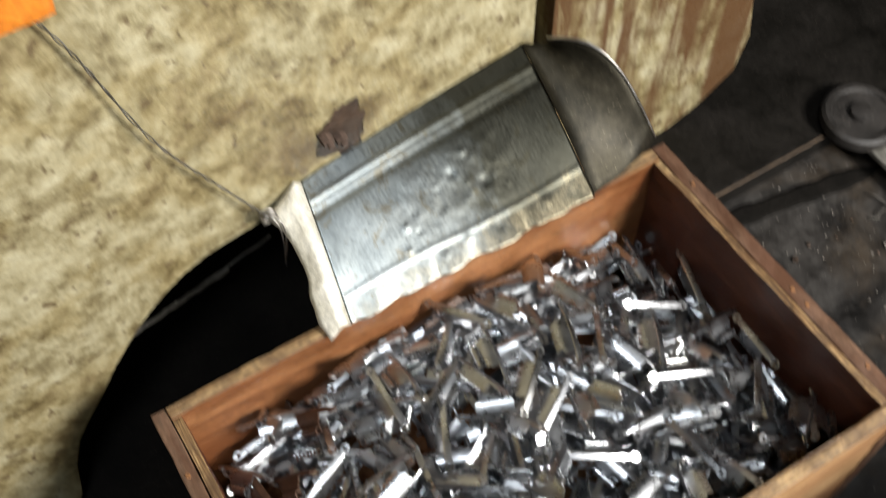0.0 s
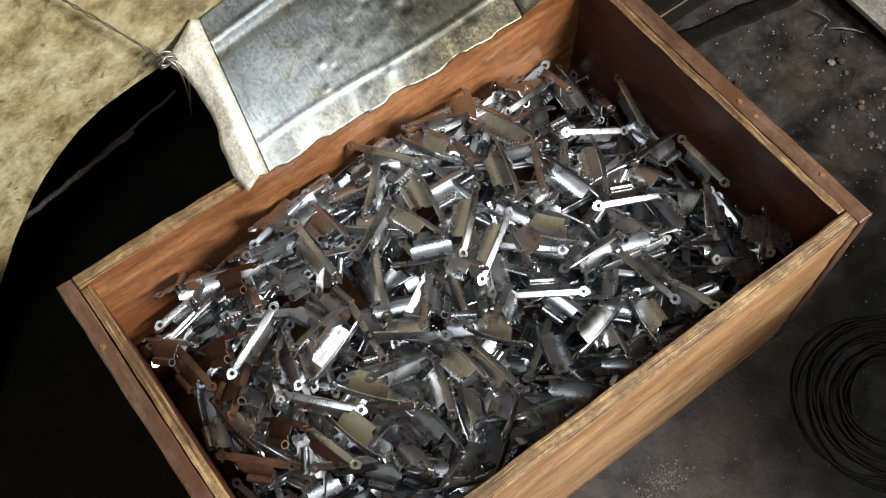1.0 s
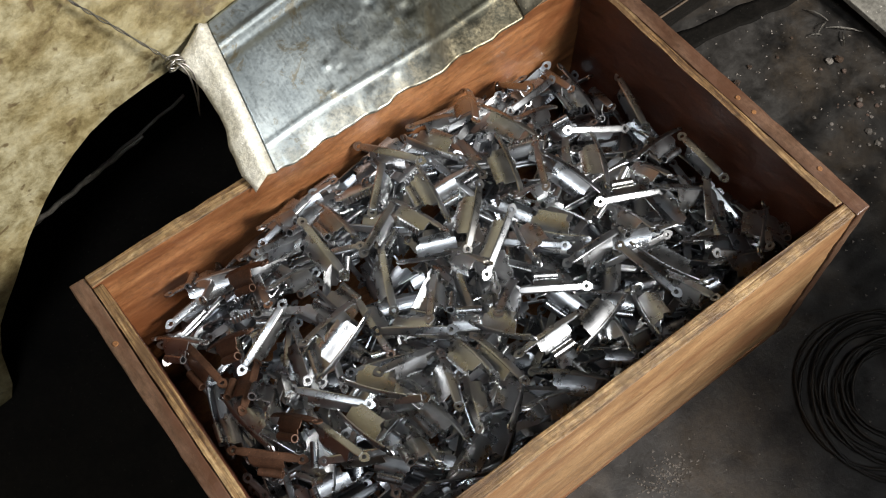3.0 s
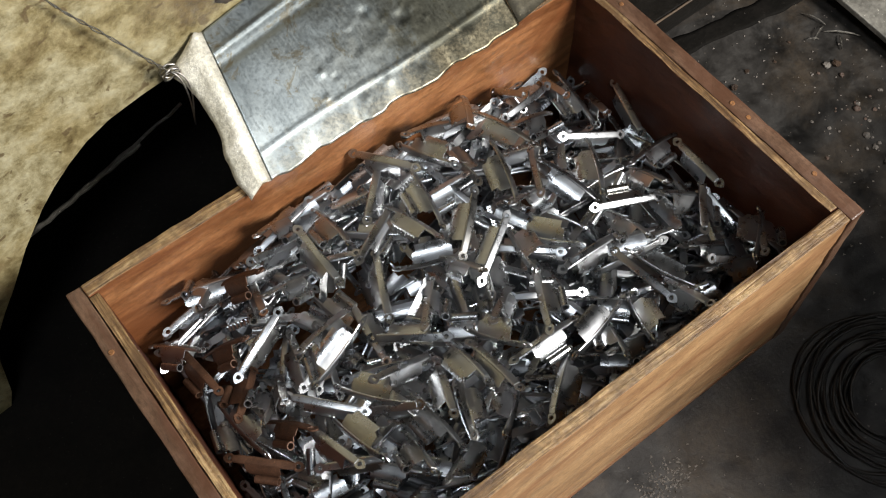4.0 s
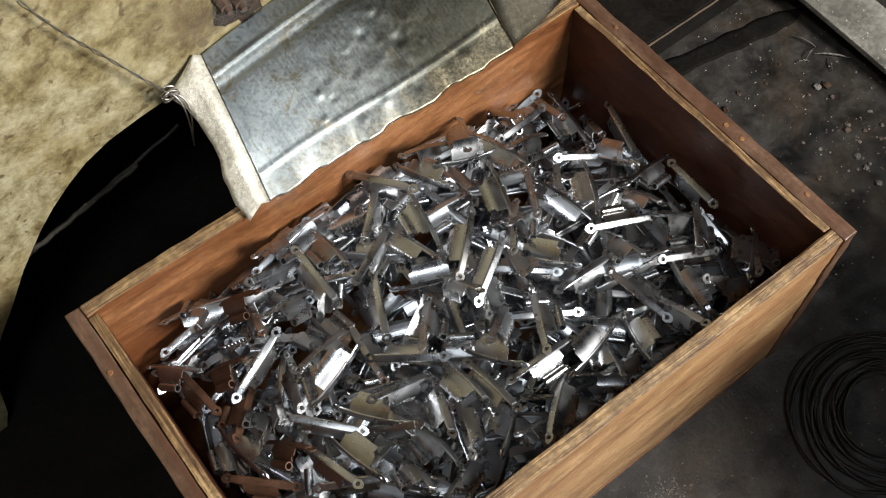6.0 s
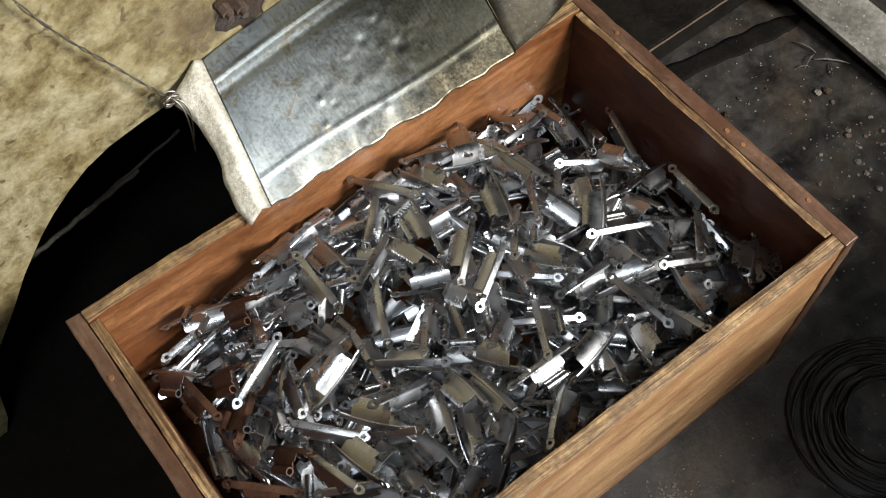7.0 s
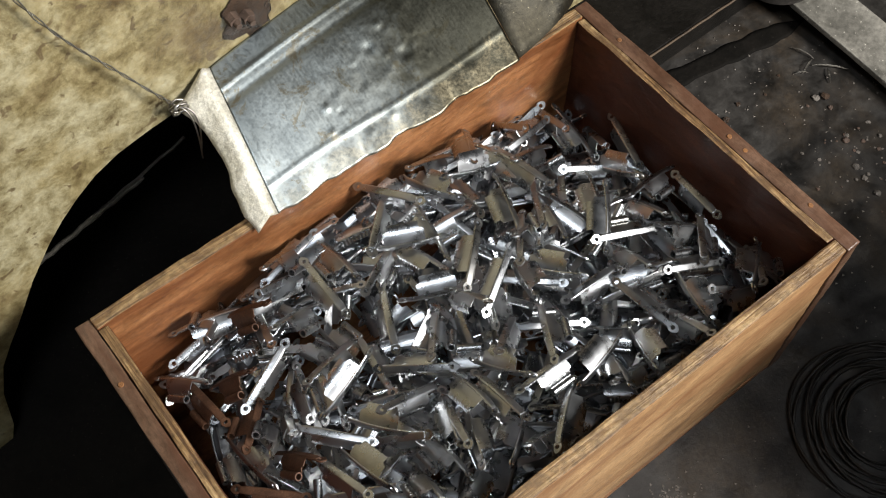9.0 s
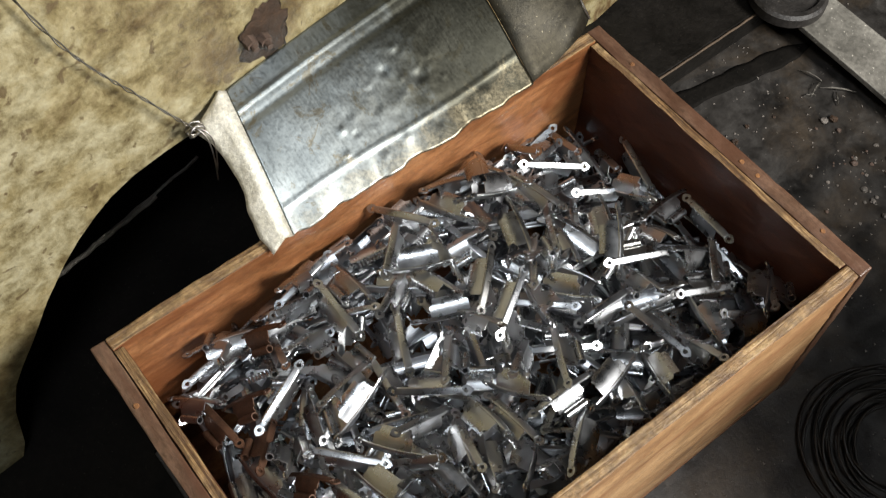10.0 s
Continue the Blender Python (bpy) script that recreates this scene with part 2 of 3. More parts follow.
    if smooth:
        for p in me.polygons:
            p.use_smooth = True
    ob = new(name, me)
    if parent:
        ob.parent = parent
    if label:
        ob["label"] = label
    return ob


def part(name, bm, material, parent, label="", smooth=False):
    return mesh_ob(name, bm, material, parent, label, smooth)


def prism(bm, foot, z0, z1):
    """An upright prism over the corners (x, y) of foot, counter-clockwise."""
    lo = [bm.verts.new((x, y, z0)) for x, y in foot]
    hi = [bm.verts.new((x, y, z1)) for x, y in foot]
    bm.faces.new(lo[::-1])
    bm.faces.new(hi)
    for i in range(len(foot)):
        j = (i + 1) % len(foot)
        bm.faces.new((lo[i], lo[j], hi[j], hi[i]))
    return bm


def box(bm, x0, y0, z0, x1, y1, z1):
    return prism(bm, [(x0, y0), (x1, y0), (x1, y1), (x0, y1)], z0, z1)


def worn(bm, cuts, amount, seed, bevel=0.0):
    """Cut a board finer, round its edges and make it slightly uneven."""
    if bevel:
        bmesh.ops.bevel(bm, geom=bm.edges[:], offset=bevel, segments=2, affect="EDGES", profile=0.6)
    if cuts:
        long = [e for e in bm.edges if e.calc_length() > 0.05]
        bmesh.ops.subdivide_edges(bm, edges=long, cuts=cuts, use_grid_fill=True)
    for v in bm.verts:
        p = v.co * 45 + Vector((seed * 7.1, 0, 0))
        v.co += amount * Vector((noise.noise(p), noise.noise(p + Vector((9, 3, 1))), noise.noise(p + Vector((2, 8, 5)))))
    return bm


def tube(bm, points, radius, sides=8):
    rings, n = [], len(points)
    pts = [Vector(p) for p in points]
    for i, p in enumerate(pts):
        d = (pts[min(i + 1, n - 1)] - pts[max(i - 1, 0)]).normalized()
        a = d.orthogonal().normalized() if i == 0 else (rings_a - d * rings_a.dot(d)).normalized()
        rings_a = a
        b = d.cross(a)
        rings.append([bm.verts.new(p + radius * (math.cos(k * math.tau / sides) * a + math.sin(k * math.tau / sides) * b)) for k in range(sides)])
    for r, s in zip(rings, rings[1:]):
        for k in range(sides):
            bm.faces.new((r[k], r[(k + 1) % sides], s[(k + 1) % sides], s[k]))
    bm.faces.new(rings[0][::-1])
    bm.faces.new(rings[-1])
    return bm


def sheet(bm, grid, thick):
    """A bent sheet with thickness through a grid of points."""
    rows, cols = len(grid), len(grid[0])
    tops = [[bm.verts.new(p) for p in row] for row in grid]
    lows = []
    for i in range(rows):
        lows.append([])
        for j in range(cols):
            du = Vector(grid[min(i + 1, rows - 1)][j]) - Vector(grid[max(i - 1, 0)][j])
            dv = Vector(grid[i][min(j + 1, cols - 1)]) - Vector(grid[i][max(j - 1, 0)])
            lows[-1].append(bm.verts.new(Vector(grid[i][j]) - thick * dv.cross(du).normalized()))
    for i in range(rows - 1):
        for j in range(cols - 1):
            bm.faces.new((tops[i][j], tops[i][j + 1], tops[i + 1][j + 1], tops[i + 1][j]))
            bm.faces.new((lows[i][j], lows[i + 1][j], lows[i + 1][j + 1], lows[i][j + 1]))
    edge = [(0, j) for j in range(cols)] + [(i, cols - 1) for i in range(1, rows)] + [(rows - 1, j) for j in range(cols - 2, -1, -1)] + [(i, 0) for i in range(rows - 2, 0, -1)]
    for (a, b), (c, d) in zip(edge, edge[1:] + edge[:1]):
        bm.faces.new((tops[a][b], lows[a][b], lows[c][d], tops[c][d]))
    bmesh.ops.recalc_face_normals(bm, faces=bm.faces[:])
    return bm


def lerp(a, b, t):
    return a + (b - a) * t


# ---- setting ----
RIM = 0.210          # height of the crate's rim
LEFT, FRONT, BACK = -0.001, 0.004, 0.247   # inner faces of three of the crate's boards
LEN = 0.400


def end_x(y):
    """Inner face of the far end board: the crate is slightly out of square."""
    return lerp(0.4025, 0.395, y / BACK)


def build_setting():
    bm = bmesh.new()
    n = 60
    vs = [[bm.verts.new((-3 + 6 * i / n, -3 + 6 * j / n, 0)) for i in range(n + 1)] for j in range(n + 1)]
    for j in range(n):
        for i in range(n):
            bm.faces.new((vs[j][i], vs[j][i + 1], vs[j + 1][i + 1], vs[j + 1][i]))
    tagged(mesh_ob("floor", bm, M_FLOOR), "oily dark workshop floor strewn with metal crumbs", "floor", kind="structure")
    for name, b in (("wall_north", (-3, 3, 0, 3, 3.1, 2.6)), ("wall_south", (-3, -3.1, 0, 3, -3, 2.6)), ("wall_east", (3, -3.1, 0, 3.1, 3.1, 2.6)), ("wall_west", (-3.1, -3.1, 0, -3, 3.1, 2.6))):
        tagged(mesh_ob(name, box(bmesh.new(), *b), M_WALL), "dark unseen workshop wall", "wall", kind="structure")
    tagged(mesh_ob("ceiling", box(bmesh.new(), -3.1, -3.1, 2.6, 3.1, 3.1, 2.7), M_WALL), "dark unseen workshop ceiling", "ceiling", kind="structure")


build_setting()


def build_machine():
    """The painted machine frame behind the crate, a plate with an arched opening."""
    root = tagged(new("machine_frame"), "cream painted cast machine frame, chipped and oil stained", "machine")
    y0, y1 = 0.362, 0.392
    outline = [(-0.70, 0.0), (-0.112, 0.0), (-0.102, 0.022), (-0.091, 0.070), (-0.078, 0.102), (-0.064, 0.121), (-0.049, 0.139), (-0.026, 0.170), (-0.002, 0.196), (0.013, 0.209), (0.029, 0.220),
               (0.046, 0.229), (0.066, 0.2345), (0.091, 0.236), (0.116, 0.2355), (0.358, 0.236), (0.358, 0.53), (-0.70, 0.53)]
    second = [(0.376, 0.20), (0.42, 0.032), (0.530, 0.031), (0.565, 0.046), (0.602, 0.075), (0.610, 0.12), (0.600, 0.17), (0.588, 0.26), (0.580, 0.53), (0.376, 0.53)]
    for name, shape, mat in (("frame_plate", outline, M_CREAM), ("frame_leg", second, M_STREAKED)):
        bm = bmesh.new()
        f = [bm.verts.new((x, y0 - 0.09 * max(0.0, 0.35 - x), z)) for x, z in shape]
        g = [bm.verts.new((x, y1 - 0.09 * max(0.0, 0.35 - x), z)) for x, z in shape]
        bm.faces.new(f)
        bm.faces.new(g[::-1])
        for i in range(len(f)):
            j = (i + 1) % len(f)
            bm.faces.new((f[j], f[i], g[i], g[j]))
        bmesh.ops.recalc_face_normals(bm, faces=bm.faces[:])
        part(name, bm, mat, root)
    part("orange_guard", worn(box(bmesh.new(), -0.30, 0.292, 0.531, 0.038, 0.345, 0.63), 2, 0.002, 3, 0.006), M_ORANGE, root, "orange painted guard with chipped edge")
    part("delivery_shelf", box(bmesh.new(), 0.295, 0.285, 0.436, 0.480, 0.3615, 0.440), M_DARK, root)
    for x0, z0, x1, z1, r in ((-0.040, 0.070, 0.128, 0.121, 0.0013), (-0.020, 0.077, 0.085, 0.104, 0.0022)):
        pts = [(lerp(x0, x1, k / 14), 0.40, lerp(z0, z1, k / 14) + 0.0012 * math.sin(2.3 * k)) for k in range(15)]
        part("brace_rod", tube(bmesh.new(), pts, r, 8), M_BAR, root, smooth=True)
    pts = [(lerp(0.500, 0.66, k / 12), 0.2735 + 0.0006 * math.sin(3.1 * k), 0.0302) for k in range(13)]
    part("worn_edge", tube(bmesh.new(), pts, 0.0012, 6), M_EDGE, root, "rusty worn edge of the base plate", smooth=True)
    for x, z in ((0.171, 0.289), (0.181, 0.285)):
        bm = bmesh.new()
        bmesh.ops.create_cone(bm, cap_ends=True, segments=6, radius1=0.0052, radius2=0.0046, depth=0.007, matrix=Matrix.Translation((x, 0.3405, z)) @ Matrix.Rotation(radians(90), 4, "X"))
        bmesh.ops.create_cone(bm, cap_ends=True, segments=12, radius1=0.0026, radius2=0.0022, depth=0.005, matrix=Matrix.Translation((x, 0.3355, z)) @ Matrix.Rotation(radians(90), 4, "X"))
        part("bolt", bm, M_RUSTY, root, "greasy brown hexagon bolt")
    part("base_plate", worn(box(bmesh.new(), 0.485, 0.274, 0.0, 1.15, 0.72, 0.030), 0, 0.001, 8, 0.003), M_SHADE_IRON, root, "base plate blackened for the shade around it")
    part("rear_housing", box(bmesh.new(), -0.7, 0.75, 0.0, 1.2, 0.8, 0.5), M_DARK, root)
    return root


build_machine()


# ---- crate ----
def build_crate():
    root = tagged(new("wooden_crate"), "open stained wooden crate with raw plywood edges, full of steel clips", "crate")

    def board(name, foot, z0, z1, mats, seed, label="", rough=0.0007):
        bm = worn(prism(bmesh.new(), foot, z0, z1), 30, rough, seed, 0.0012)
        for v in bm.verts:
            p = v.co * 420 + Vector((seed, 0, 0))
            v.co += 0.0005 * Vector((noise.noise(p), noise.noise(p + Vector((5, 1, 7))), 0.8 * noise.noise(p + Vector((3, 9, 2)))))
        bm.normal_update()
        for f in bm.faces:
            f.material_index = 1 if f.normal.z > 0.7 else 0
        return part(name, bm, mats, root, label)

    def slab(x0, x1, y0, y1, far=False):
        """Corners of a board; at the far end it follows the slanted end of the crate."""
        if far:
            return [(x0 + end_x(y0), y0), (x1 + end_x(y0), y0), (x1 + end_x(y1), y1), (x0 + end_x(y1), y1)]
        return [(x0, y0), (x1, y0), (x1, y1), (x0, y1)]

    f0, b1 = FRONT - 0.0105, BACK + 0.010
    l0 = LEFT - 0.0072
    long = [(l0, f0), (end_x(f0) + 0.0062, f0), (end_x(FRONT) + 0.0062, FRONT), (l0, FRONT)]
    board("front_board", long, 0.012, RIM, [M_WOOD_RAW, M_PLY_Y], 1, "pale bare wood front board with plywood edge")
    long = [(l0, BACK), (end_x(BACK) + 0.0062, BACK), (end_x(b1) + 0.0062, b1), (l0, b1)]
    board("back_board", long, 0.012, RIM, [M_WOOD_X, M_PLY_Y], 2, "red-brown back board under the tin chute")
    board("end_board", slab(l0, LEFT, FRONT + 0.0005, BACK - 0.0005), 0.012, RIM - 0.001, [M_WOOD_Y_SHADED, M_PLY_X], 3)
    board("end_board", slab(0.0, 0.0062, FRONT + 0.0005, BACK - 0.0005, True), 0.012, RIM - 0.001, [M_WOOD_Y_SHADED, M_PLY_X], 4)
    board("end_cleat", slab(l0 - 0.0112, l0 - 0.0004, f0 - 0.001, b1 + 0.001), 0.0, RIM - 0.002, [M_CLEAT, M_CLEAT], 5, "dark red-brown end cleat")
    board("end_cleat", slab(0.0071, 0.0190, f0 - 0.001, b1 + 0.001, True), 0.0, RIM - 0.002, [M_CLEAT, M_CLEAT], 6, "dark red-brown end cleat")
    for x, y in ((end_x(0.104) + 0.0125, 0.105), (end_x(0.09) + 0.0125, 0.090), (-0.0150, 0.206), (end_x(0.215) + 0.0125, 0.215), (end_x(0.03) + 0.014, 0.032)):
        bm = bmesh.new()
        bmesh.ops.create_cone(bm, cap_ends=True, segments=12, radius1=0.0021, radius2=0.0016, depth=0.0010, matrix=Matrix.Translation((x, y, RIM - 0.0018)))
        part("nail_head", bm, M_RUST, root, "rusty nail head")
    part("bottom_board", prism(bmesh.new(), [(l0, f0), (end_x(f0) + 0.006, f0), (end_x(b1) + 0.006, b1), (l0, b1)], 0.001, 0.0115), M_WOOD_X, root)
    return root


build_crate()


# ---- chute ----
def chute_point(u, v):
    """u: 0 to 1 along the crate, v: 0 at the crate's rim, 1 at the machine."""
    x = lerp(lerp(0.129, 0.337, u), lerp(0.146, 0.345, u), v)
    y = lerp(0.244, lerp(0.341, 0.360, u ** 0.8), v)
    z = 0.2135 + 0.45 * (y - 0.244) + (0.003 + 0.001 * u) * math.sin(v * math.pi)
    return Vector((x, y, z))


DENTS = [(0.53, 0.52, 0.010, -0.0016), (0.60, 0.60, 0.006, 0.0013), (0.64, 0.38, 0.013, -0.0018), (0.30, 0.36, 0.008, 0.0016), (0.28, 0.22, 0.008, 0.0018), (0.34, 0.30, 0.005, -0.0012),
         (0.55, 0.64, 0.004, 0.0010), (0.66, 0.70, 0.0035, 0.0012), (0.70, 0.45, 0.0035, 0.0012), (0.72, 0.30, 0.0035, 0.0012), (0.76, 0.37, 0.003, 0.0010), (0.46, 0.46, 0.006, -0.0010),
         (0.50, 0.12, 0.010, 0.0010), (0.62, 0.10, 0.008, -0.0009), (0.40, 0.10, 0.007, 0.0008), (0.82, 0.10, 0.012, 0.0010), (0.57, 0.42, 0.005, 0.0010)]


def build_chute():
    root = tagged(new("tin_chute"), "dented galvanised tin chute wired to the machine, sloping into the crate", "chute")
    grid = []
    nu, nv = 110, 72
    for j in range(nv + 1):
        v = j / nv
        row = []
        for i in range(nu + 1):
            u = i / nu
            p = chute_point(u, v)
            z = 0.0
            for du, dv, r, h in DENTS:
                r, h = 0.48 * r, 0.60 * h
                d = math.hypot((u - du) * 0.207, (v - dv) * 0.12) / r
                z += h * math.exp(-d * d * 2.2)
            # folded ridge along the crate, and a torn lip at the rim
            z += 0.0010 * math.exp(-((v - 0.84) / 0.016) ** 2) - 0.0009 * math.exp(-((v - 0.75) / 0.03) ** 2)
            z += 0.0005 * math.exp(-((v - 0.17 - 0.012 * math.sin(7 * u)) / 0.014) ** 2)
            edge = max(0.0, 1 - v / 0.14)
            wave = noise.noise(Vector((u * 9, 0.3, 4))) * 0.004 + noise.noise(Vector((u * 23, 1.3, 4))) * 0.0016
            p.y += edge * (wave - 0.001)
            crease = abs(noise.noise(Vector((u * 9, v * 6, 7.0)))) + 0.5 * abs(noise.noise(Vector((u * 21, v * 13, 3.0))))
            z -= 0.0014 * crease * math.exp(-((u - 0.55) / 0.24) ** 2 - ((v - 0.42) / 0.24) ** 2)
            z += 0.0005 * noise.noise(Vector((u * 7, v * 4, 2.0))) + 0.002 * edge * abs(noise.noise(Vector((u * 14, 3, 1))))
            row.append(p + Vector((0, 0, z)))
        grid.append(row)
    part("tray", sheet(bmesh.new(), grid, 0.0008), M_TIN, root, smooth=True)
    # lip folded up along one side
    grid = []
    for j in range(33):
        v = j / 32
        a = chute_point(0, v) + Vector((-0.0006, 0, 0.0005))
        w = float(np.interp(v, (0.0, 0.13, 0.28, 0.42, 0.60, 0.78, 0.90, 1.0), (0.017, 0.021, 0.021, 0.0175, 0.0190, 0.0230, 0.0310, 0.0140)))
        w += 0.0012 * noise.noise(Vector((v * 11, 1, 1)))
        grid.append([a + Vector((-w * k / 6, -0.002 * k / 6, 0.0045 * min(1.0, k / 2) - 0.0085 * max(0.0, (k - 2) / 4) + 0.0012 * noise.noise(Vector((v * 9, k * 0.7, 5))))) for k in range(7)])
    part("side_lip", sheet(bmesh.new(), grid, 0.0008), M_ZINC, root, "bright folded tin lip", smooth=True)
    # wing flared out along the other side
    grid = []
    for j in range(17):
        v = j / 16
        a = chute_point(1, v) + Vector((0.0006, 0, 0.0005))
        b = Vector((lerp(0.406, 0.352, v), lerp(0.262, 0.338, v), lerp(0.216, 0.288, v) + 0.036 * math.sin(v * math.pi)))
        row = []
        for k in range(9):
            s = k / 8
            p = a.lerp(b, s)
            p += Vector((0.010, 0, -0.008)) * math.sin(s * math.pi)
            p.z = max(p.z, 0.2125) if p.y < 0.275 else p.z
            row.append(p)
        grid.append(row)
    part("side_wing", sheet(bmesh.new(), grid, 0.0008), M_STAINED_DIM, root, "curved tin wing", smooth=True)
    part("wing_edge", tube(bmesh.new(), [row[-1] + Vector((0.0004, 0, 0.0006)) for row in grid], 0.0011, 8), M_WIRE, root, "bright rolled edge of the wing", smooth=True)
    return root


build_chute()


def build_wire():
    root = tagged(new("tie_wire"), "twisted steel tie wire knotted through the chute", "wire")
    knot = chute_point(0, 0.88) + Vector((-0.031, -0.003, 0.0050))
    top = Vector((0.022, 0.325, 0.515))
    for name, ph in (("strand", 0.0), ("strand", math.pi)):
        pts = []
        for k in range(60):
            s = k / 59
            p = knot.lerp(top, s)
            p.z -= 0.021 * math.sin(s * math.pi)
            p.x += 0.004 * math.sin(s * 9) * s
            tw = ph + s * 52 + 1.5 * math.sin(s * 14)
            pts.append(p + (0.0007 + 0.0003 * math.sin(s * 23)) * Vector((math.cos(tw), math.sin(tw), 0)))
        part(name, tube(bmesh.new(), pts, 0.00048, 6), M_WIRE, root, smooth=True)
    pts = [knot + Vector((0.006 * math.cos(k * 0.7), 0.003 * math.sin(k * 0.5), 0.005 * math.sin(k * 0.7))) for k in range(26)]
    part("knot", tube(bmesh.new(), pts, 0.0008, 6), M_WIRE, root, smooth=True)
    for dx, ln in ((0.006, 0.046), (0.009, 0.036)):
        pts = [knot + Vector((dx * math.sin(2.6 * q) - 0.004 * q, -0.016 * q, 0.006 * math.sin(2.2 * q) - ln * q ** 1.6)) for q in [k / 14 for k in range(15)]]
        part("loose_end", tube(bmesh.new(), pts, 0.0006, 6), M_WIRE, root, smooth=True)


build_wire()


# ---- steel clips ----
def strap_mesh(bow=0.0015):
    """The strap: a bowed shallow channel with an eyelet at each end, 57 mm long."""
    bm = bmesh.new()
    eye, w, t = 0.0247, 0.0028, 0.0007
    half = eye - 0.0027
    prof = [(-w, 0.0001), (-0.84 * w, 0.0006), (-0.55 * w, 0.0008), (0.0, 0.0006), (0.55 * w, 0.0008), (0.84 * w, 0.0006), (w, 0.0001), (w, -t), (-w, -t)]
    n = len(prof)
    rings = []
    for k in range(11):
        x = lerp(-half, half, k / 10)
        z = bow * (1 - (x / eye) ** 2)
        s = 0.82 if k in (0, 10) else 1.0
        rings.append([bm.verts.new((x, s * a, z + b)) for a, b in prof])
    for r, s in zip(rings, rings[1:]):
        for k in range(n):
            bm.faces.new((r[k], s[k], s[(k + 1) % n], r[(k + 1) % n]))
    bm.faces.new(rings[0])
    bm.faces.new(rings[-1][::-1])
    for side in (-1, 1):
        cx = side * eye
        loops = []
        for r, h in ((0.0034, -t), (0.0034, 0.0004), (0.0016, 0.0004), (0.0016, -t)):
            tip = 0.0012 if r > 0.002 else 0.0
            ring = []
            for a in range(14):
                c, q = math.cos(a * math.tau / 14), math.sin(a * math.tau / 14)
                ring.append(bm.verts.new((cx + (r + tip * max(0.0, side * c) ** 4) * c, r * q, h - side * 0.10 * r * c)))
            loops.append(ring)
        for q in range(4):
            a, b = loops[q], loops[(q + 1) % 4]
            for k in range(14):
                bm.faces.new((a[k], a[(k + 1) % 14], b[(k + 1) % 14], b[k]))
    bmesh.ops.recalc_face_normals(bm, faces=bm.faces[:])
    return bm


def flap_mesh(width=0.0108, bulge=0.0024, long=0.0140, short=0.0108, lean=0.55, teeth=False):
    """The flap: a bulged plate bent down from one edge of the strap, narrower past a step, its free edge toothed or plain."""
    bm = bmesh.new()
    rows, t = 9, 0.0006
    grid = []
    for k in range(rows):
        s = k / (rows - 1)
        y = -0.0028 - bulge * math.sin(math.pi * (0.10 + 0.80 * s)) + bulge * math.sin(math.pi * 0.10) - lean * width * s
        z = 0.0002 - width * s
        dy, dz = -bulge * math.pi * 0.8 * math.cos(math.pi * (0.10 + 0.80 * s)) - lean * width, -width
        n = Vector((dz, -dy)).normalized()
        h = long if s < 0.55 else short
        grid.append((h, (y, z), (y - n.x * t, z - n.y * t)))
    cols = 17 if teeth else 7
    faces = [[], []]
    for k, (h, a, b) in enumerate(grid):
        for side, (y, z) in ((0, a), (1, b)):
            row = []
            for j in range(cols):
                x = lerp(-h, h, j / (cols - 1))
                dip = 0.0009 if teeth and k >= rows - 3 and j % 2 else 0.0
                row.append(bm.verts.new((x, y + dip, z + 0.0012 * (1 - (x / 0.0247) ** 2) * (1 - k / (rows - 1)))))
            faces[side].append(row)
    for side in (0, 1):
        g = faces[side]
        for k in range(rows - 1):
            for j in range(cols - 1):
                bm.faces.new((g[k][j], g[k][j + 1], g[k + 1][j + 1], g[k + 1][j]))
    a, b = faces
    for k in (0, rows - 1):
        for j in range(cols - 1):
            bm.faces.new((a[k][j], a[k][j + 1], b[k][j + 1], b[k][j]))
    for j in (0, cols - 1):
        for k in range(rows - 1):
            bm.faces.new((a[k][j], a[k + 1][j], b[k + 1][j], b[k][j]))
    bmesh.ops.recalc_face_normals(bm, faces=bm.faces[:])
    return bm


def knuckle_mesh(x, y, z, half=0.0085, r=0.0028):
    """A short rolled tube at the free edge of the flap."""
    bm = bmesh.new()
    loops = [[bm.verts.new((x + q, y + s * math.cos(a * math.tau / 14), z + s * math.sin(a * math.tau / 14))) for a in range(14)] for q, s in ((-half, r), (half, r), (half, 0.7 * r), (-half, 0.7 * r))]
    for k in range(4):
        p, q = loops[k], loops[(k + 1) % 4]
        for i in range(14):
            bm.faces.new((p[i], p[(i + 1) % 14], q[(i + 1) % 14], q[i]))
    bmesh.ops.recalc_face_normals(bm, faces=bm.faces[:])
    return bm


def clip_model(variant, mat, label):
    """A clip: its strap carries its flap, and the flap a rolled knuckle."""
    flaps = [dict(width=0.0078, bulge=0.0018, long=0.0125, short=0.0105), dict(), dict(width=0.0105, bulge=0.0032, teeth=True, short=0.0105, lean=0.4)]
    ob = mesh_ob("steel_clip", strap_mesh((0.0016, 0.0022, 0.0012)[variant]), mat, smooth=True)
    flap = part("flap", flap_mesh(**flaps[variant]), mat, ob, smooth=True)
    if variant == 0:
        part("knuckle", knuckle_mesh(0.0012, -0.0093, -0.0096, 0.0084, 0.0029), mat, flap, smooth=True)
    for o in (ob, *ob.children_recursive):
        o.data.set_sharp_from_angle(angle=radians(35))
    return tagged(ob, label, "clip", "steel clips in the crate")


BRIGHT = "bright stamped steel clip with eyelets and a bulged flap"
MODELS = [clip_model(k, M_STEEL, BRIGHT) for k in range(3)]
MODELS.append(clip_model(0, M_BROWN_STEEL, "brown steel clip in the corner of the crate"))


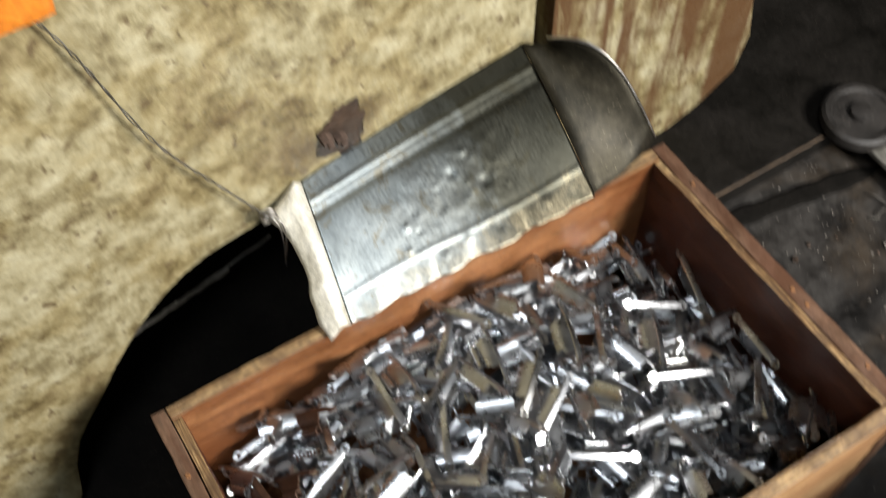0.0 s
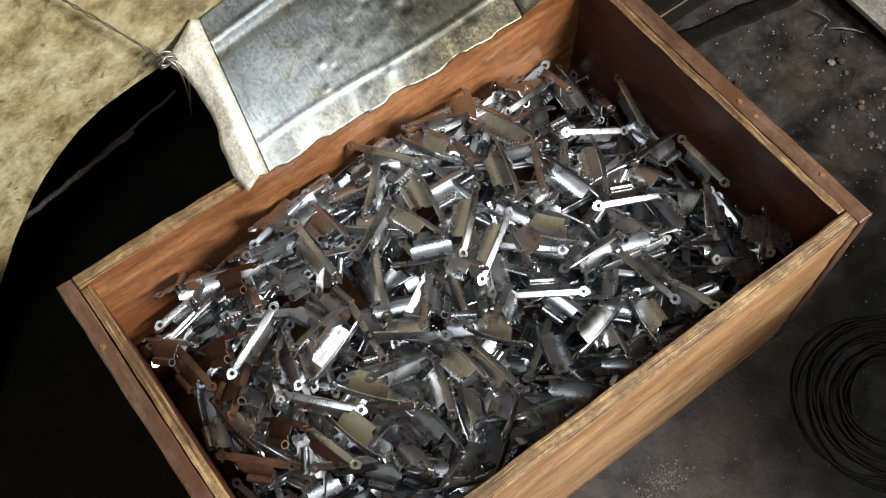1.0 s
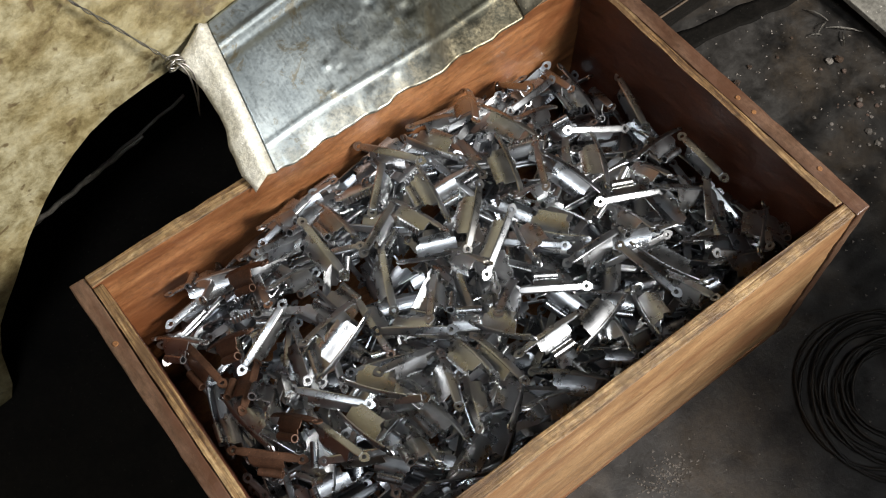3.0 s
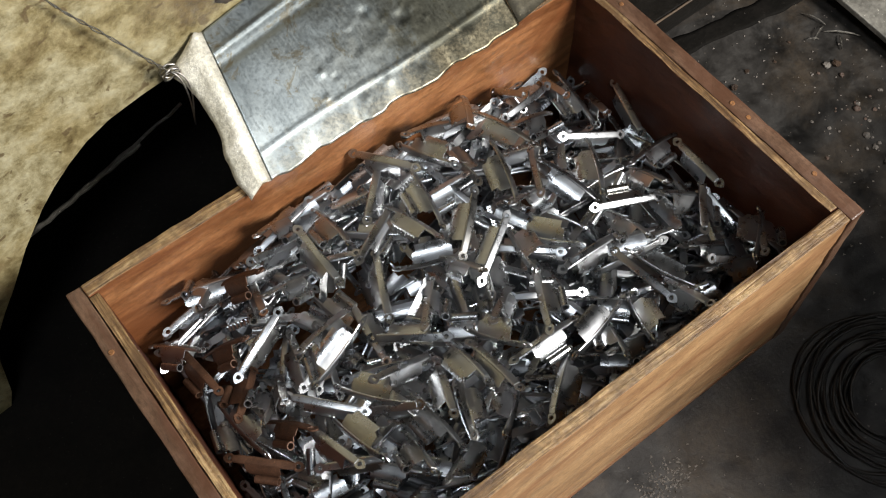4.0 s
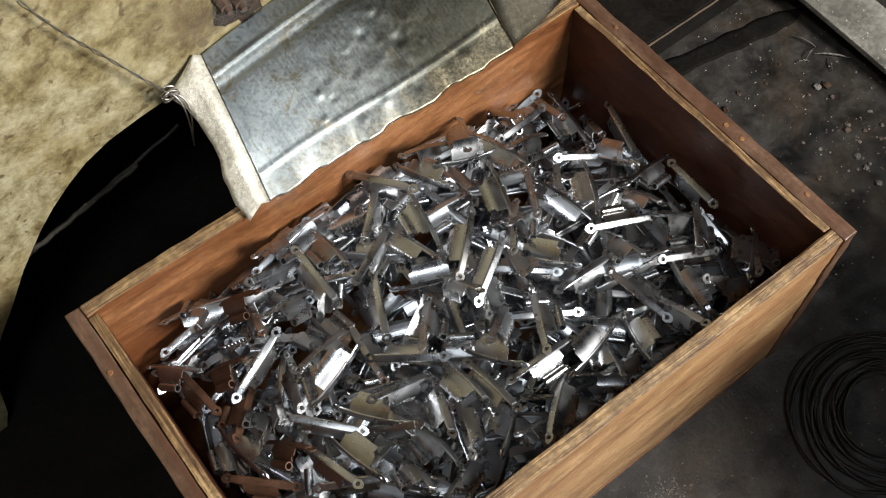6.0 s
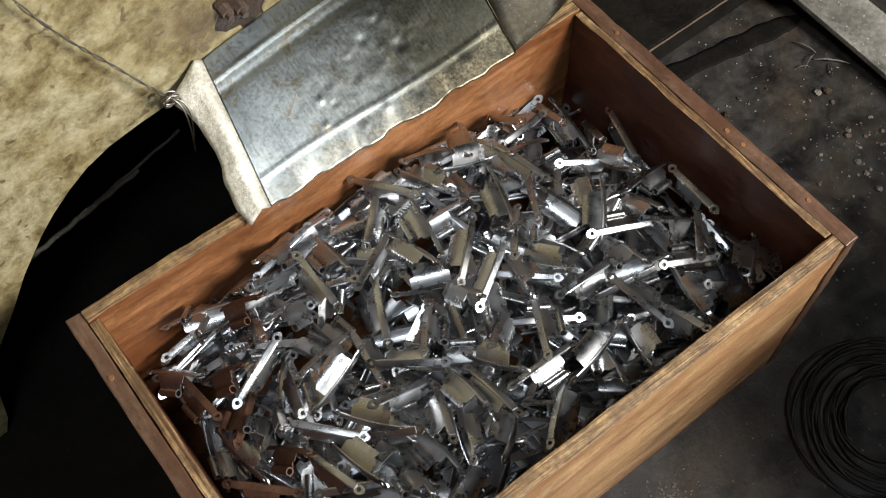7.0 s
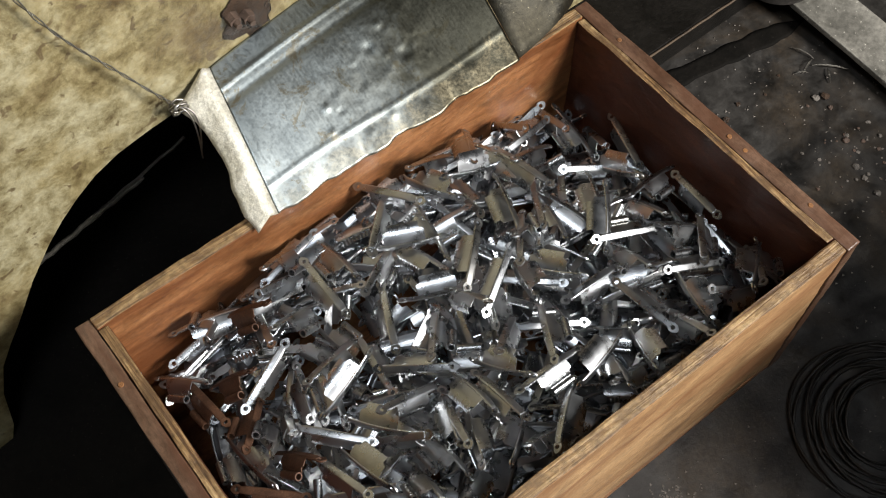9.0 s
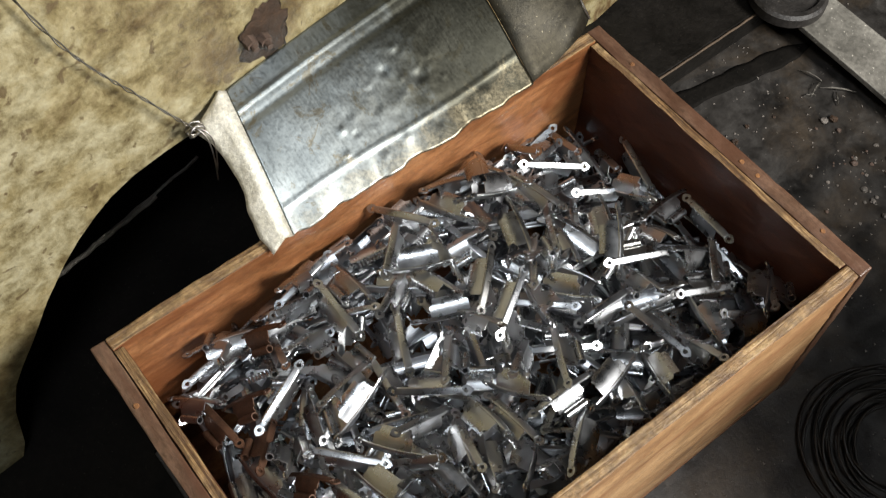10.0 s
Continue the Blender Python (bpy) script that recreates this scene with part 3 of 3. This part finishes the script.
def heap_z(x, y):
    """Height of the heap over the crate's bottom."""
    u, v = x / LEN, y / 0.248
    h = 0.166 + 0.018 * math.exp(-((u - 0.5) / 0.33) ** 2 - ((v - 0.5) / 0.45) ** 2)
    h += 0.020 * math.exp(-((u - 0.42) / 0.28) ** 2 - ((v - 1) / 0.28) ** 2)
    h -= 0.040 * max(0, 1 - u / 0.22)
    h -= 0.045 * math.exp(-((u - 1) / 0.16) ** 2 - ((v - 1) / 0.45) ** 2)
    return h


rng = random.Random(7)
CELL = 0.004
CLOUDS = [np.array([v.co for o in (m, *m.children_recursive) for v in o.data.vertices]) for m in MODELS]


def tumbled():
    """A random turn of a clip: on its flap, its strap or its side."""
    return Euler([radians(a) for a in (rng.choice((-30, -60, -75, -90, -105, -20, 20, 90, 150, 180)) + rng.uniform(-15, 15), rng.gauss(0, 15), rng.uniform(0, 360))])


def dropped(kinds, count, start, stop, sink, tries):
    """Clips let fall one after the other on those below, to a set depth under the heap's surface; of four throws the lowest stays."""
    nx, ny = int(0.404 / CELL) + 1, int(0.250 / CELL) + 1
    top = np.array([[heap_z(i * CELL, j * CELL) - start for j in range(ny)] for i in range(nx)])
    out = []
    for _ in range(tries):
        if len(out) == count:
            break
        kind = kinds[len(out) % len(kinds)]
        x, y = rng.uniform(0.01, LEN - 0.01), rng.uniform(0.012, BACK - 0.008)
        wall = rng.random()
        if wall < 0.22:
            y = BACK - rng.uniform(0.006, 0.026)
        elif wall < 0.30:
            y = FRONT + rng.uniform(0.006, 0.022)
        elif wall < 0.38:
            x = rng.choice((rng.uniform(0.006, 0.024), LEN - rng.uniform(0.008, 0.026)))
        best = None
        for _ in range(5):
            turn = tumbled()
            if wall < 0.30:
                turn.z = rng.choice((0, math.pi)) + rng.gauss(0, 0.35)
            elif wall < 0.38:
                turn.z = rng.choice((0.5, 1.5)) * math.pi + rng.gauss(0, 0.35)
            p = CLOUDS[kind] @ np.array(turn.to_matrix()).T + (x, y, 0)
            if p[:, 0].min() < LEFT + 0.001 or p[:, 1].min() < FRONT + 0.001 or p[:, 1].max() > BACK - 0.001 or (p[:, 0] > 0.4015 - 0.0304 * p[:, 1]).any():
                continue
            i, j = (p[:, 0] / CELL + 0.5).astype(int), (p[:, 1] / CELL + 0.5).astype(int)
            z = (top[i, j] - p[:, 2]).max() - sink
            if best is None or z + p[:, 2].max() < best[0]:
                best = (z + p[:, 2].max(), z, i, j, p[:, 2] + z, turn)
        if best and best[0] < heap_z(x, y) - stop + (0.006 if wall < 0.22 else 0.0):
            _, z, i, j, height, turn = best
            np.maximum.at(top, (i, j), height)
            out.append((kind, Matrix.LocRotScale((x, y, z), turn, None)))
    return out


def build_heap():
    seen = set()
    for kind, m in dropped([0, 1, 0, 2, 1], 180, 0.046, 0.013, 0.003, 9000):
        if kind in seen:
            copy_thing(MODELS[kind], m)
        else:
            seen.add(kind)
            MODELS[kind].matrix_basis = m
    # the clips buried under them
    verts, faces = [], []
    for kind, m in dropped([0, 1, 2], 420, 0.072, 0.022, 0.007, 12000):
        for o in (MODELS[kind], *MODELS[kind].children_recursive):
            base = len(verts)
            verts += [m @ v.co for v in o.data.vertices]
            faces += [[base + i for i in p.vertices] for p in o.data.polygons]
    me = bpy.data.meshes.new("buried_clips")
    me.from_pydata(verts, [], faces)
    me.materials.append(M_STEEL)
    ob = new("buried_clips", me)
    tagged(ob, "deep layer of stamped steel clips under the heap", "clips", kind="stuff")


build_heap()


def top_clip(kind, x, y, z, rx, ry, rz):
    return copy_thing(MODELS[kind], pose(x, y, z, rx, ry, rz))


# clips that lie on top of the heap
MODELS[3].matrix_basis = pose(0.023, 0.112, 0.144, 3, -13, -48)
top_clip(1, 0.22, 0.15, 0.189, -29, 0, -137)
top_clip(2, 0.222, 0.125, 0.189, -29, 4, -148)
top_clip(1, 0.148, 0.149, 0.188, 2, -5, -115)
top_clip(1, 0.181, 0.205, 0.194, 8, 16, 47)
top_clip(0, 0.209, 0.183, 0.191, -54, -1, -100)
top_clip(0, 0.165, 0.181, 0.191, 7, 16, 31)
top_clip(2, 0.191, 0.173, 0.191, -39, -20, -79)
top_clip(1, 0.298, 0.138, 0.18, -37, 12, -72)
top_clip(1, 0.265, 0.167, 0.185, -51, -2, -109)
top_clip(1, 0.322, 0.137, 0.174, -48, -13, -120)
top_clip(0, 0.319, 0.102, 0.177, -32, -15, 162)
top_clip(1, 0.272, 0.087, 0.182, 3, 13, 2)
top_clip(1, 0.255, 0.111, 0.185, -92, 23, 118)
top_clip(0, 0.291, 0.054, 0.178, -21, 5, 96)
top_clip(1, 0.307, 0.029, 0.174, 2, -38, -91)
top_clip(0, 0.361, 0.069, 0.171, -7, 22, 45)
top_clip(1, 0.356, 0.084, 0.171, -26, 36, -19)
top_clip(1, 0.321, 0.212, 0.168, -39, -15, -169)
top_clip(0, 0.362, 0.203, 0.146, -37, 4, -96)
top_clip(2, 0.341, 0.162, 0.165, 31, 23, -20)
top_clip(0, 0.372, 0.189, 0.145, 26, -40, -114)
top_clip(2, 0.388, 0.173, 0.145, 14, -5, -108)
top_clip(0, 0.369, 0.128, 0.163, -40, 18, 6)
top_clip(1, 0.385, 0.099, 0.166, 22, -16, -99)
top_clip(1, 0.347, 0.113, 0.17, -26, -38, -90)
top_clip(1, 0.29, 0.199, 0.179, -34, -4, -73)
top_clip(1, 0.202, 0.221, 0.195, 16, -15, -61)
top_clip(1, 0.229, 0.208, 0.191, -66, 19, 109)
top_clip(1, 0.127, 0.192, 0.189, -4, -3, -90)
top_clip(0, 0.146, 0.202, 0.192, -44, -25, -90)
top_clip(1, 0.055, 0.231, 0.165, -36, 3, -13)
top_clip(0, 0.08, 0.196, 0.178, 5, -39, -103)
top_clip(1, 0.063, 0.173, 0.166, 17, -12, 22)
top_clip(1, 0.1, 0.13, 0.181, -80, 12, -164)
top_clip(2, 0.101, 0.149, 0.182, -23, 25, 17)
top_clip(1, 0.141, 0.11, 0.185, -30, 14, 138)
top_clip(1, 0.161, 0.076, 0.184, -44, -26, -89)
top_clip(1, 0.173, 0.063, 0.183, -17, -19, -87)
top_clip(1, 0.241, 0.042, 0.18, -73, -9, -166)
top_clip(0, 0.248, 0.034, 0.178, -44, -33, -111)
top_clip(1, 0.269, 0.03, 0.177, -84, 27, 69)
top_clip(0, 0.252, 0.024, 0.176, -39, 40, 5)
top_clip(1, 0.236, 0.114, 0.187, -76, 31, 71)
top_clip(0, 0.164, 0.121, 0.188, -22, 30, 49)
top_clip(1, 0.202, 0.092, 0.187, -5, 38, 34)
top_clip(1, 0.185, 0.076, 0.185, -89, 34, 112)
top_clip(2, 0.126, 0.097, 0.183, -3, 32, 0)
top_clip(1, 0.1, 0.094, 0.18, -77, 19, 122)
top_clip(2, 0.075, 0.11, 0.172, 13, 2, -48)
top_clip(0, 0.107, 0.079, 0.18, 29, -47, -50)
top_clip(0, 0.123, 0.059, 0.18, -49, -1, -84)
top_clip(1, 0.078, 0.08, 0.172, -74, 19, 101)
top_clip(1, 0.064, 0.087, 0.165, -2, -22, -77)
top_clip(2, 0.069, 0.069, 0.167, 19, -18, -33)
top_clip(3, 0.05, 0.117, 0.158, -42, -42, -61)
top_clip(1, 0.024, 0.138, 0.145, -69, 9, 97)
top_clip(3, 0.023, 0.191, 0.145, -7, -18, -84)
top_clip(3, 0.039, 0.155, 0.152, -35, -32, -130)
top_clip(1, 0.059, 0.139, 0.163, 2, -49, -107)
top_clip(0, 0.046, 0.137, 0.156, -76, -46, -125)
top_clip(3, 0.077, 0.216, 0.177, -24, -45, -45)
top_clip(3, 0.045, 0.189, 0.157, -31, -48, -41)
top_clip(0, 0.019, 0.216, 0.141, -37, -31, -55)
top_clip(0, 0.057, 0.227, 0.165, -54, -38, -128)
top_clip(1, 0.106, 0.213, 0.187, 33, 39, 14)
top_clip(0, 0.117, 0.228, 0.19, -27, 42, 26)
top_clip(0, 0.101, 0.189, 0.184, -30, 39, 16)
top_clip(2, 0.199, 0.129, 0.189, -30, -43, -83)
top_clip(0, 0.268, 0.144, 0.184, -32, 38, 12)
top_clip(0, 0.31, 0.088, 0.177, -32, -37, -97)
top_clip(1, 0.376, 0.032, 0.171, -51, -22, -143)
top_clip(2, 0.349, 0.026, 0.172, 32, 37, -20)
top_clip(1, 0.348, 0.025, 0.172, -45, 24, -12)
top_clip(0, 0.379, 0.03, 0.171, -38, 31, 42)
top_clip(1, 0.14, 0.071, 0.182, -9, -26, -112)
top_clip(1, 0.165, 0.035, 0.179, -66, -30, -141)
top_clip(2, 0.143, 0.052, 0.18, -41, 28, 64)
top_clip(1, 0.182, 0.024, 0.178, -48, 41, -2)
top_clip(0, 0.103, 0.048, 0.177, -48, -39, -96)
top_clip(2, 0.123, 0.029, 0.177, -47, 33, 24)
top_clip(1, 0.356, 0.222, 0.145, 29, -35, -102)
top_clip(0, 0.315, 0.225, 0.169, 46, -46, -89)
top_clip(1, 0.276, 0.224, 0.182, -28, -32, -121)
top_clip(0, 0.244, 0.227, 0.188, -16, 34, 5)
top_clip(0, 0.312, 0.196, 0.173, -15, 36, 9)
top_clip(0, 0.284, 0.157, 0.182, -33, 22, 58)


# ---- things on the floor ----
def build_lever():
    root = tagged(new("lever_arm"), "worn grey steel lever arm on a round hub", "lever")
    hx, hy, hz = 0.692, 0.268, 0.045

    def turned(name, rings, mat, label=""):
        bm = bmesh.new()
        loops = [[bm.verts.new((hx + r * math.cos(a * math.tau / 40), hy + r * math.sin(a * math.tau / 40), z)) for a in range(40)] for r, z in rings]
        for p, q in zip(loops, loops[1:]):
            for k in range(40):
                bm.faces.new((p[k], p[(k + 1) % 40], q[(k + 1) % 40], q[k]))
        bm.faces.new(loops[-1])
        bmesh.ops.recalc_face_normals(bm, faces=bm.faces[:])
        part(name, bm, mat, root, label, smooth=False)

    turned("post", [(0.012, 0.0302), (0.012, hz - 0.0121)], M_DARK)
    turned("hub", [(0.036, hz - 0.012), (0.038, hz - 0.009), (0.038, hz + 0.001), (0.035, hz + 0.004), (0.030, hz + 0.004), (0.028, hz + 0.001), (0.012, hz + 0.001), (0.011, hz + 0.006), (0.004, hz + 0.007)], M_DARK)
    bm = worn(prism(bmesh.new(), [(0.698, -0.057), (0.752, -0.057), (0.732, 0.256), (0.681, 0.239)], 0.0, 0.0065), 3, 0.0010, 11, 0.0012)
    for v in bm.verts:
        v.co.z += 0.0012 + 0.0245 * (v.co.y + 0.057) / 0.31
    part("arm", bm, M_BAR, root)



build_lever()


def build_floor_clutter():
    r = random.Random(21)

    def shaving(x, y, ln, w, turn, curl):
        n = 8
        grid = []
        for k in range(n + 1):
            s = k / n - 0.5
            c, q = math.cos(turn), math.sin(turn)
            mx, my = x + ln * s * c, y + ln * s * q
            z = 0.0012 + curl * (0.25 - s * s) * 4 + 0.001 * r.random()
            grid.append([(mx - w * q * j * (1 - abs(s)), my + w * c * j * (1 - abs(s)), z + 0.001 * abs(j)) for j in (-0.5, 0, 0.5)])
        tagged(mesh_ob("metal_shaving", sheet(bmesh.new(), grid, 0.0005), M_SHAVING), "curled grey metal shaving on the oily floor", "shaving", "shavings on the floor")

    shaving(0.668, 0.200, 0.024, 0.0016, 1.9, 0.003)
    shaving(0.660, 0.186, 0.020, 0.0018, 0.3, 0.004)
    shaving(0.676, 0.172, 0.034, 0.0022, -0.8, 0.003)
    shaving(0.668, 0.166, 0.016, 0.002, 0.9, 0.002)
    shaving(0.650, 0.184, 0.012, 0.002, 2.6, 0.002)

    def pebble(x, y, size, mat):
        size *= 0.52
        bm = bmesh.new()
        bmesh.ops.create_icosphere(bm, subdivisions=2, radius=size)
        for v in bm.verts:
            v.co *= 1 + 0.6 * noise.noise(v.co * (1.9 / size) + Vector((x * 90, y * 90, 0)))
            v.co.z *= 0.6
            v.co += Vector((x, y, size * 0.42))
        tagged(mesh_ob("crumb", bm, mat), "rough grey crumb of slag on the floor", "crumb", "crumbs on the floor")

    pebble(0.640, 0.156, 0.0065, M_CRUMB)
    pebble(0.648, 0.152, 0.0080, M_GREASE)
    pebble(0.643, 0.140, 0.0045, M_RUSTY)
    pebble(0.627, 0.106, 0.0062, M_RUSTY)
    pebble(0.613, 0.081, 0.0060, M_CRUMB)
    pebble(0.610, 0.068, 0.0052, M_CRUMB)
    pebble(0.616, 0.069, 0.0034, M_CRUMB)
    pebble(0.607, 0.050, 0.0062, M_CRUMB)
    pebble(0.556, 0.190, 0.0060, M_GREASE)
    pebble(0.606, 0.188, 0.0032, M_GREASE)
    pebble(0.578, 0.196, 0.0045, M_GREASE)
    pebble(0.632, 0.196, 0.0028, M_GREASE)
    for _ in range(46):
        pebble(r.gauss(0.622, 0.022), r.gauss(0.088, 0.026), r.uniform(0.0012, 0.0042), r.choice((M_CRUMB, M_CRUMB, M_RUSTY)))
    # fine swarf over the whole floor
    verts, faces = [], []
    for _ in range(1500):
        x, y = r.uniform(0.43, 0.85), r.uniform(-0.3, 0.28)
        if r.random() < 0.25:
            x, y = r.uniform(0.05, 0.5), r.uniform(-0.3, -0.03)
        elif r.random() < 0.2:
            x, y = r.gauss(0.262, 0.014), r.gauss(-0.040, 0.008)
        q, h = r.uniform(0.0004, 0.0013), r.uniform(0.0005, 0.0014)
        b = len(verts)
        verts += [(x - q, y - q * r.random(), 0.0002), (x + q, y - q, 0.0002), (x + q * r.random(), y + q, 0.0002), (x, y, h)]
        faces += [(b, b + 1, b + 3), (b + 1, b + 2, b + 3), (b + 2, b, b + 3)]
    me = bpy.data.meshes.new("floor_swarf")
    me.from_pydata(verts, [], faces)
    me.materials.append(M_CRUMB)
    tagged(new("floor_swarf", me), "fine metal swarf scattered over the floor", "swarf", kind="stuff")


build_floor_clutter()


def build_dark_streak():
    """A thin black streak that runs from the lever's hub to the crate."""
    rim = []
    for k in range(41):
        s = k / 40
        p = Vector((0.470, 0.268)).lerp(Vector((0.700, 0.228)), s)
        rim.append((p.x, p.y, 0.0125 * (0.75 + 0.5 * abs(noise.noise(Vector((7 * s, 2, 0))))) * min(1.0, 8 * (1 - s) + 0.1)))
    grid = [[(x, y + w * q, 0.0003 + 0.0004 * (1 - q * q)) for q in (-1, -0.6, 0, 0.6, 1)] for x, y, w in rim]
    tagged(mesh_ob("oil_streak", sheet(bmesh.new(), grid, 0.0002), M_DULL_BLACK, smooth=True), "thin black streak across the workshop floor", "oil streak")


build_dark_streak()


def build_shade_sheet():
    """A black sheet beside and behind the crate, standing in for the shade there."""
    root = tagged(new("oil_pan"), "black sheet laid where the floor beside the crate is in shade", "oil pan")
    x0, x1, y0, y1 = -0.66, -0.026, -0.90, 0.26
    part("pan_floor", prism(bmesh.new(), [(x0, y0), (x1, y0), (x1, y1), (0.40, y1 + 0.02), (0.40, 0.74), (x0, 0.74)], 0.0005, 0.004), M_DULL_BLACK, root)
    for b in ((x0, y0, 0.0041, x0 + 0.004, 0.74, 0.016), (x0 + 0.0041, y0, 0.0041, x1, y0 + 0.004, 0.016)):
        part("pan_rim", box(bmesh.new(), *b), M_DULL_BLACK, root)


build_shade_sheet()


def build_wire_coil():
    root = tagged(new("wire_coil"), "loose coil of dark greasy wire on the floor", "wire coil")
    r = random.Random(5)
    for k in range(12):
        rad = 0.034 + 0.0037 * k
        pts = []
        for q in range(49):
            a = q / 48 * math.tau
            rr = rad * (1 + 0.06 * math.sin(2 * a + 2.1 * k) + 0.05 * math.sin(a + 1.7 * k * k))
            pts.append((0.446 + rr * math.cos(a), -0.100 + 0.94 * rr * math.sin(a), 0.004 + 0.010 * r.random() * 0.2 + 0.008 * math.sin(a + k * 1.3) ** 2))
        part("loop", tube(bmesh.new(), pts, 0.0013, 5), M_COIL, root, smooth=True)


build_wire_coil()


def build_shade_block():
    root = tagged(new("tool_cabinet"), "unseen dark block added to shade the floor beside the crate", "cabinet")
    part("body", worn(box(bmesh.new(), 0.430, -0.55, 0.0, 0.80, -0.20, 0.325), 0, 0.0, 3, 0.006), M_DARK, root)


build_shade_block()

def build_grease():
    bm = bmesh.new()
    bmesh.ops.create_icosphere(bm, subdivisions=4, radius=1.0)
    for v in bm.verts:
        k = 1 + 0.55 * noise.noise(v.co * 1.7) + 0.25 * noise.noise(v.co * 5)
        v.co = Vector((0.184 + 0.022 * k * v.co.x, 0.3465 - 0.0030 * k * v.co.y, 0.285 + 0.024 * k * v.co.z))
    tagged(mesh_ob("grease_patch", bm, M_GREASE, smooth=True), "dark crusted lump of grease on the painted frame", "grease")


build_grease()


# ---- clips that drop from the shelf into the crate ----
WAIT = 0.4465


def falling_clip(kind, wait, leave, air, rest, knocked=()):
    """wait: place on the shelf; air: (t, x, y, z) in flight; rest: t and pose; knocked: two times and a second pose."""
    ob = copy_thing(MODELS[kind], pose(0, 0, 0))
    lie = pose(wait[0], wait[1], WAIT, 95, 0, 88)
    te, end = rest[0], pose(*rest[1:])
    rows = [(0.0, lie), (leave, lie)]
    q0, q1 = lie.to_quaternion(), end.to_quaternion()
    for k, (t, x, y, z) in enumerate(air):
        turn = q0.slerp(q1, (t - leave) / (te - leave))
        wobble = Euler((0.5 * math.sin(5 * t + kind), 0.5 * math.cos(7 * t), 0.4 * math.sin(3 * t))).to_quaternion()
        rows.append((t, Matrix.LocRotScale((x, y, z), turn @ wobble, None)))
    rows.append((te, end))
    if knocked:
        rows.append((knocked[0], end))
        end = pose(*knocked[2:])
        rows.append((knocked[1], end))
    if rows[-1][0] < 10.0:
        rows.append((10.0, end))
    walk(ob, rows)


def motions():
    # clips that drop into the crate: where each waits, falls and comes to rest
    falling_clip(0, (0.318, 0.300), 1.78, [(2.00, 0.187, 0.161, 0.215), (2.10, 0.193, 0.095, 0.215), (2.20, 0.195, 0.055, 0.200)], (2.3, 0.208, 0.056, 0.186, -31, 6, 0))
    falling_clip(1, (0.338, 0.300), 1.78, [(2.00, 0.268, 0.181, 0.240), (2.10, 0.300, 0.106, 0.220)], (2.2, 0.299, 0.045, 0.190, 105, -0, -69), (4.2, 4.4, 0.321, 0.035, 0.177, -79, 0, 80))
    falling_clip(1, (0.357, 0.300), 2.83, [(3.05, 0.211, 0.159, 0.230), (3.15, 0.204, 0.077, 0.220)], (3.3, 0.198, 0.028, 0.182, -34, 9, 37))
    falling_clip(0, (0.377, 0.300), 2.88, [(3.10, 0.244, 0.168, 0.240), (3.20, 0.239, 0.109, 0.220)], (3.3, 0.224, 0.077, 0.188, -37, 18, 60))
    falling_clip(1, (0.396, 0.300), 3.88, [(4.10, 0.247, 0.208, 0.235), (4.20, 0.256, 0.186, 0.215)], (4.3, 0.262, 0.204, 0.188, -99, -23, 173))
    falling_clip(0, (0.415, 0.300), 3.88, [(4.10, 0.304, 0.189, 0.260), (4.20, 0.301, 0.100, 0.225), (4.30, 0.320, 0.055, 0.210)], (4.4, 0.339, 0.055, 0.176, -31, -25, 164))
    falling_clip(0, (0.435, 0.300), 4.98, [(5.20, 0.236, 0.182, 0.250), (5.30, 0.246, 0.172, 0.230), (5.40, 0.255, 0.148, 0.210)], (5.5, 0.254, 0.14, 0.191, -29, 21, 48))
    falling_clip(1, (0.455, 0.300), 4.98, [(5.20, 0.284, 0.169, 0.260), (5.30, 0.312, 0.160, 0.235), (5.40, 0.325, 0.138, 0.210)], (5.5, 0.352, 0.149, 0.168, -101, 37, 97))
    falling_clip(1, (0.318, 0.328), 6.08, [(6.30, 0.261, 0.219, 0.235), (6.40, 0.278, 0.203, 0.215)], (6.5, 0.294, 0.186, 0.184, -8, -7, -79))
    falling_clip(1, (0.338, 0.328), 6.08, [(6.30, 0.285, 0.196, 0.250), (6.40, 0.300, 0.154, 0.225)], (6.5, 0.314, 0.119, 0.182, -53, 8, -130))
    falling_clip(1, (0.357, 0.328), 7.08, [(7.30, 0.196, 0.211, 0.225)], (7.4, 0.187, 0.182, 0.197, -91, 2, 153))
    falling_clip(0, (0.377, 0.328), 7.08, [(7.30, 0.256, 0.194, 0.250), (7.40, 0.261, 0.170, 0.230), (7.50, 0.276, 0.146, 0.205)], (7.6, 0.283, 0.141, 0.187, -45, -21, -108))
    falling_clip(1, (0.396, 0.328), 8.18, [(8.40, 0.210, 0.206, 0.240), (8.50, 0.190, 0.197, 0.215)], (8.6, 0.18, 0.204, 0.199, 8, 15, 45))
    falling_clip(0, (0.415, 0.328), 8.18, [(8.40, 0.222, 0.171, 0.220), (8.50, 0.179, 0.102, 0.210)], (8.6, 0.139, 0.066, 0.186, 11, -32, -106))
    falling_clip(1, (0.435, 0.328), 9.18, [(9.40, 0.279, 0.202, 0.250), (9.50, 0.289, 0.183, 0.220)], (9.6, 0.323, 0.198, 0.173, 31, 18, -28))
    falling_clip(1, (0.455, 0.328), 9.18, [(9.40, 0.255, 0.191, 0.225)], (9.5, 0.268, 0.199, 0.189, -94, -32, 176))


motions()
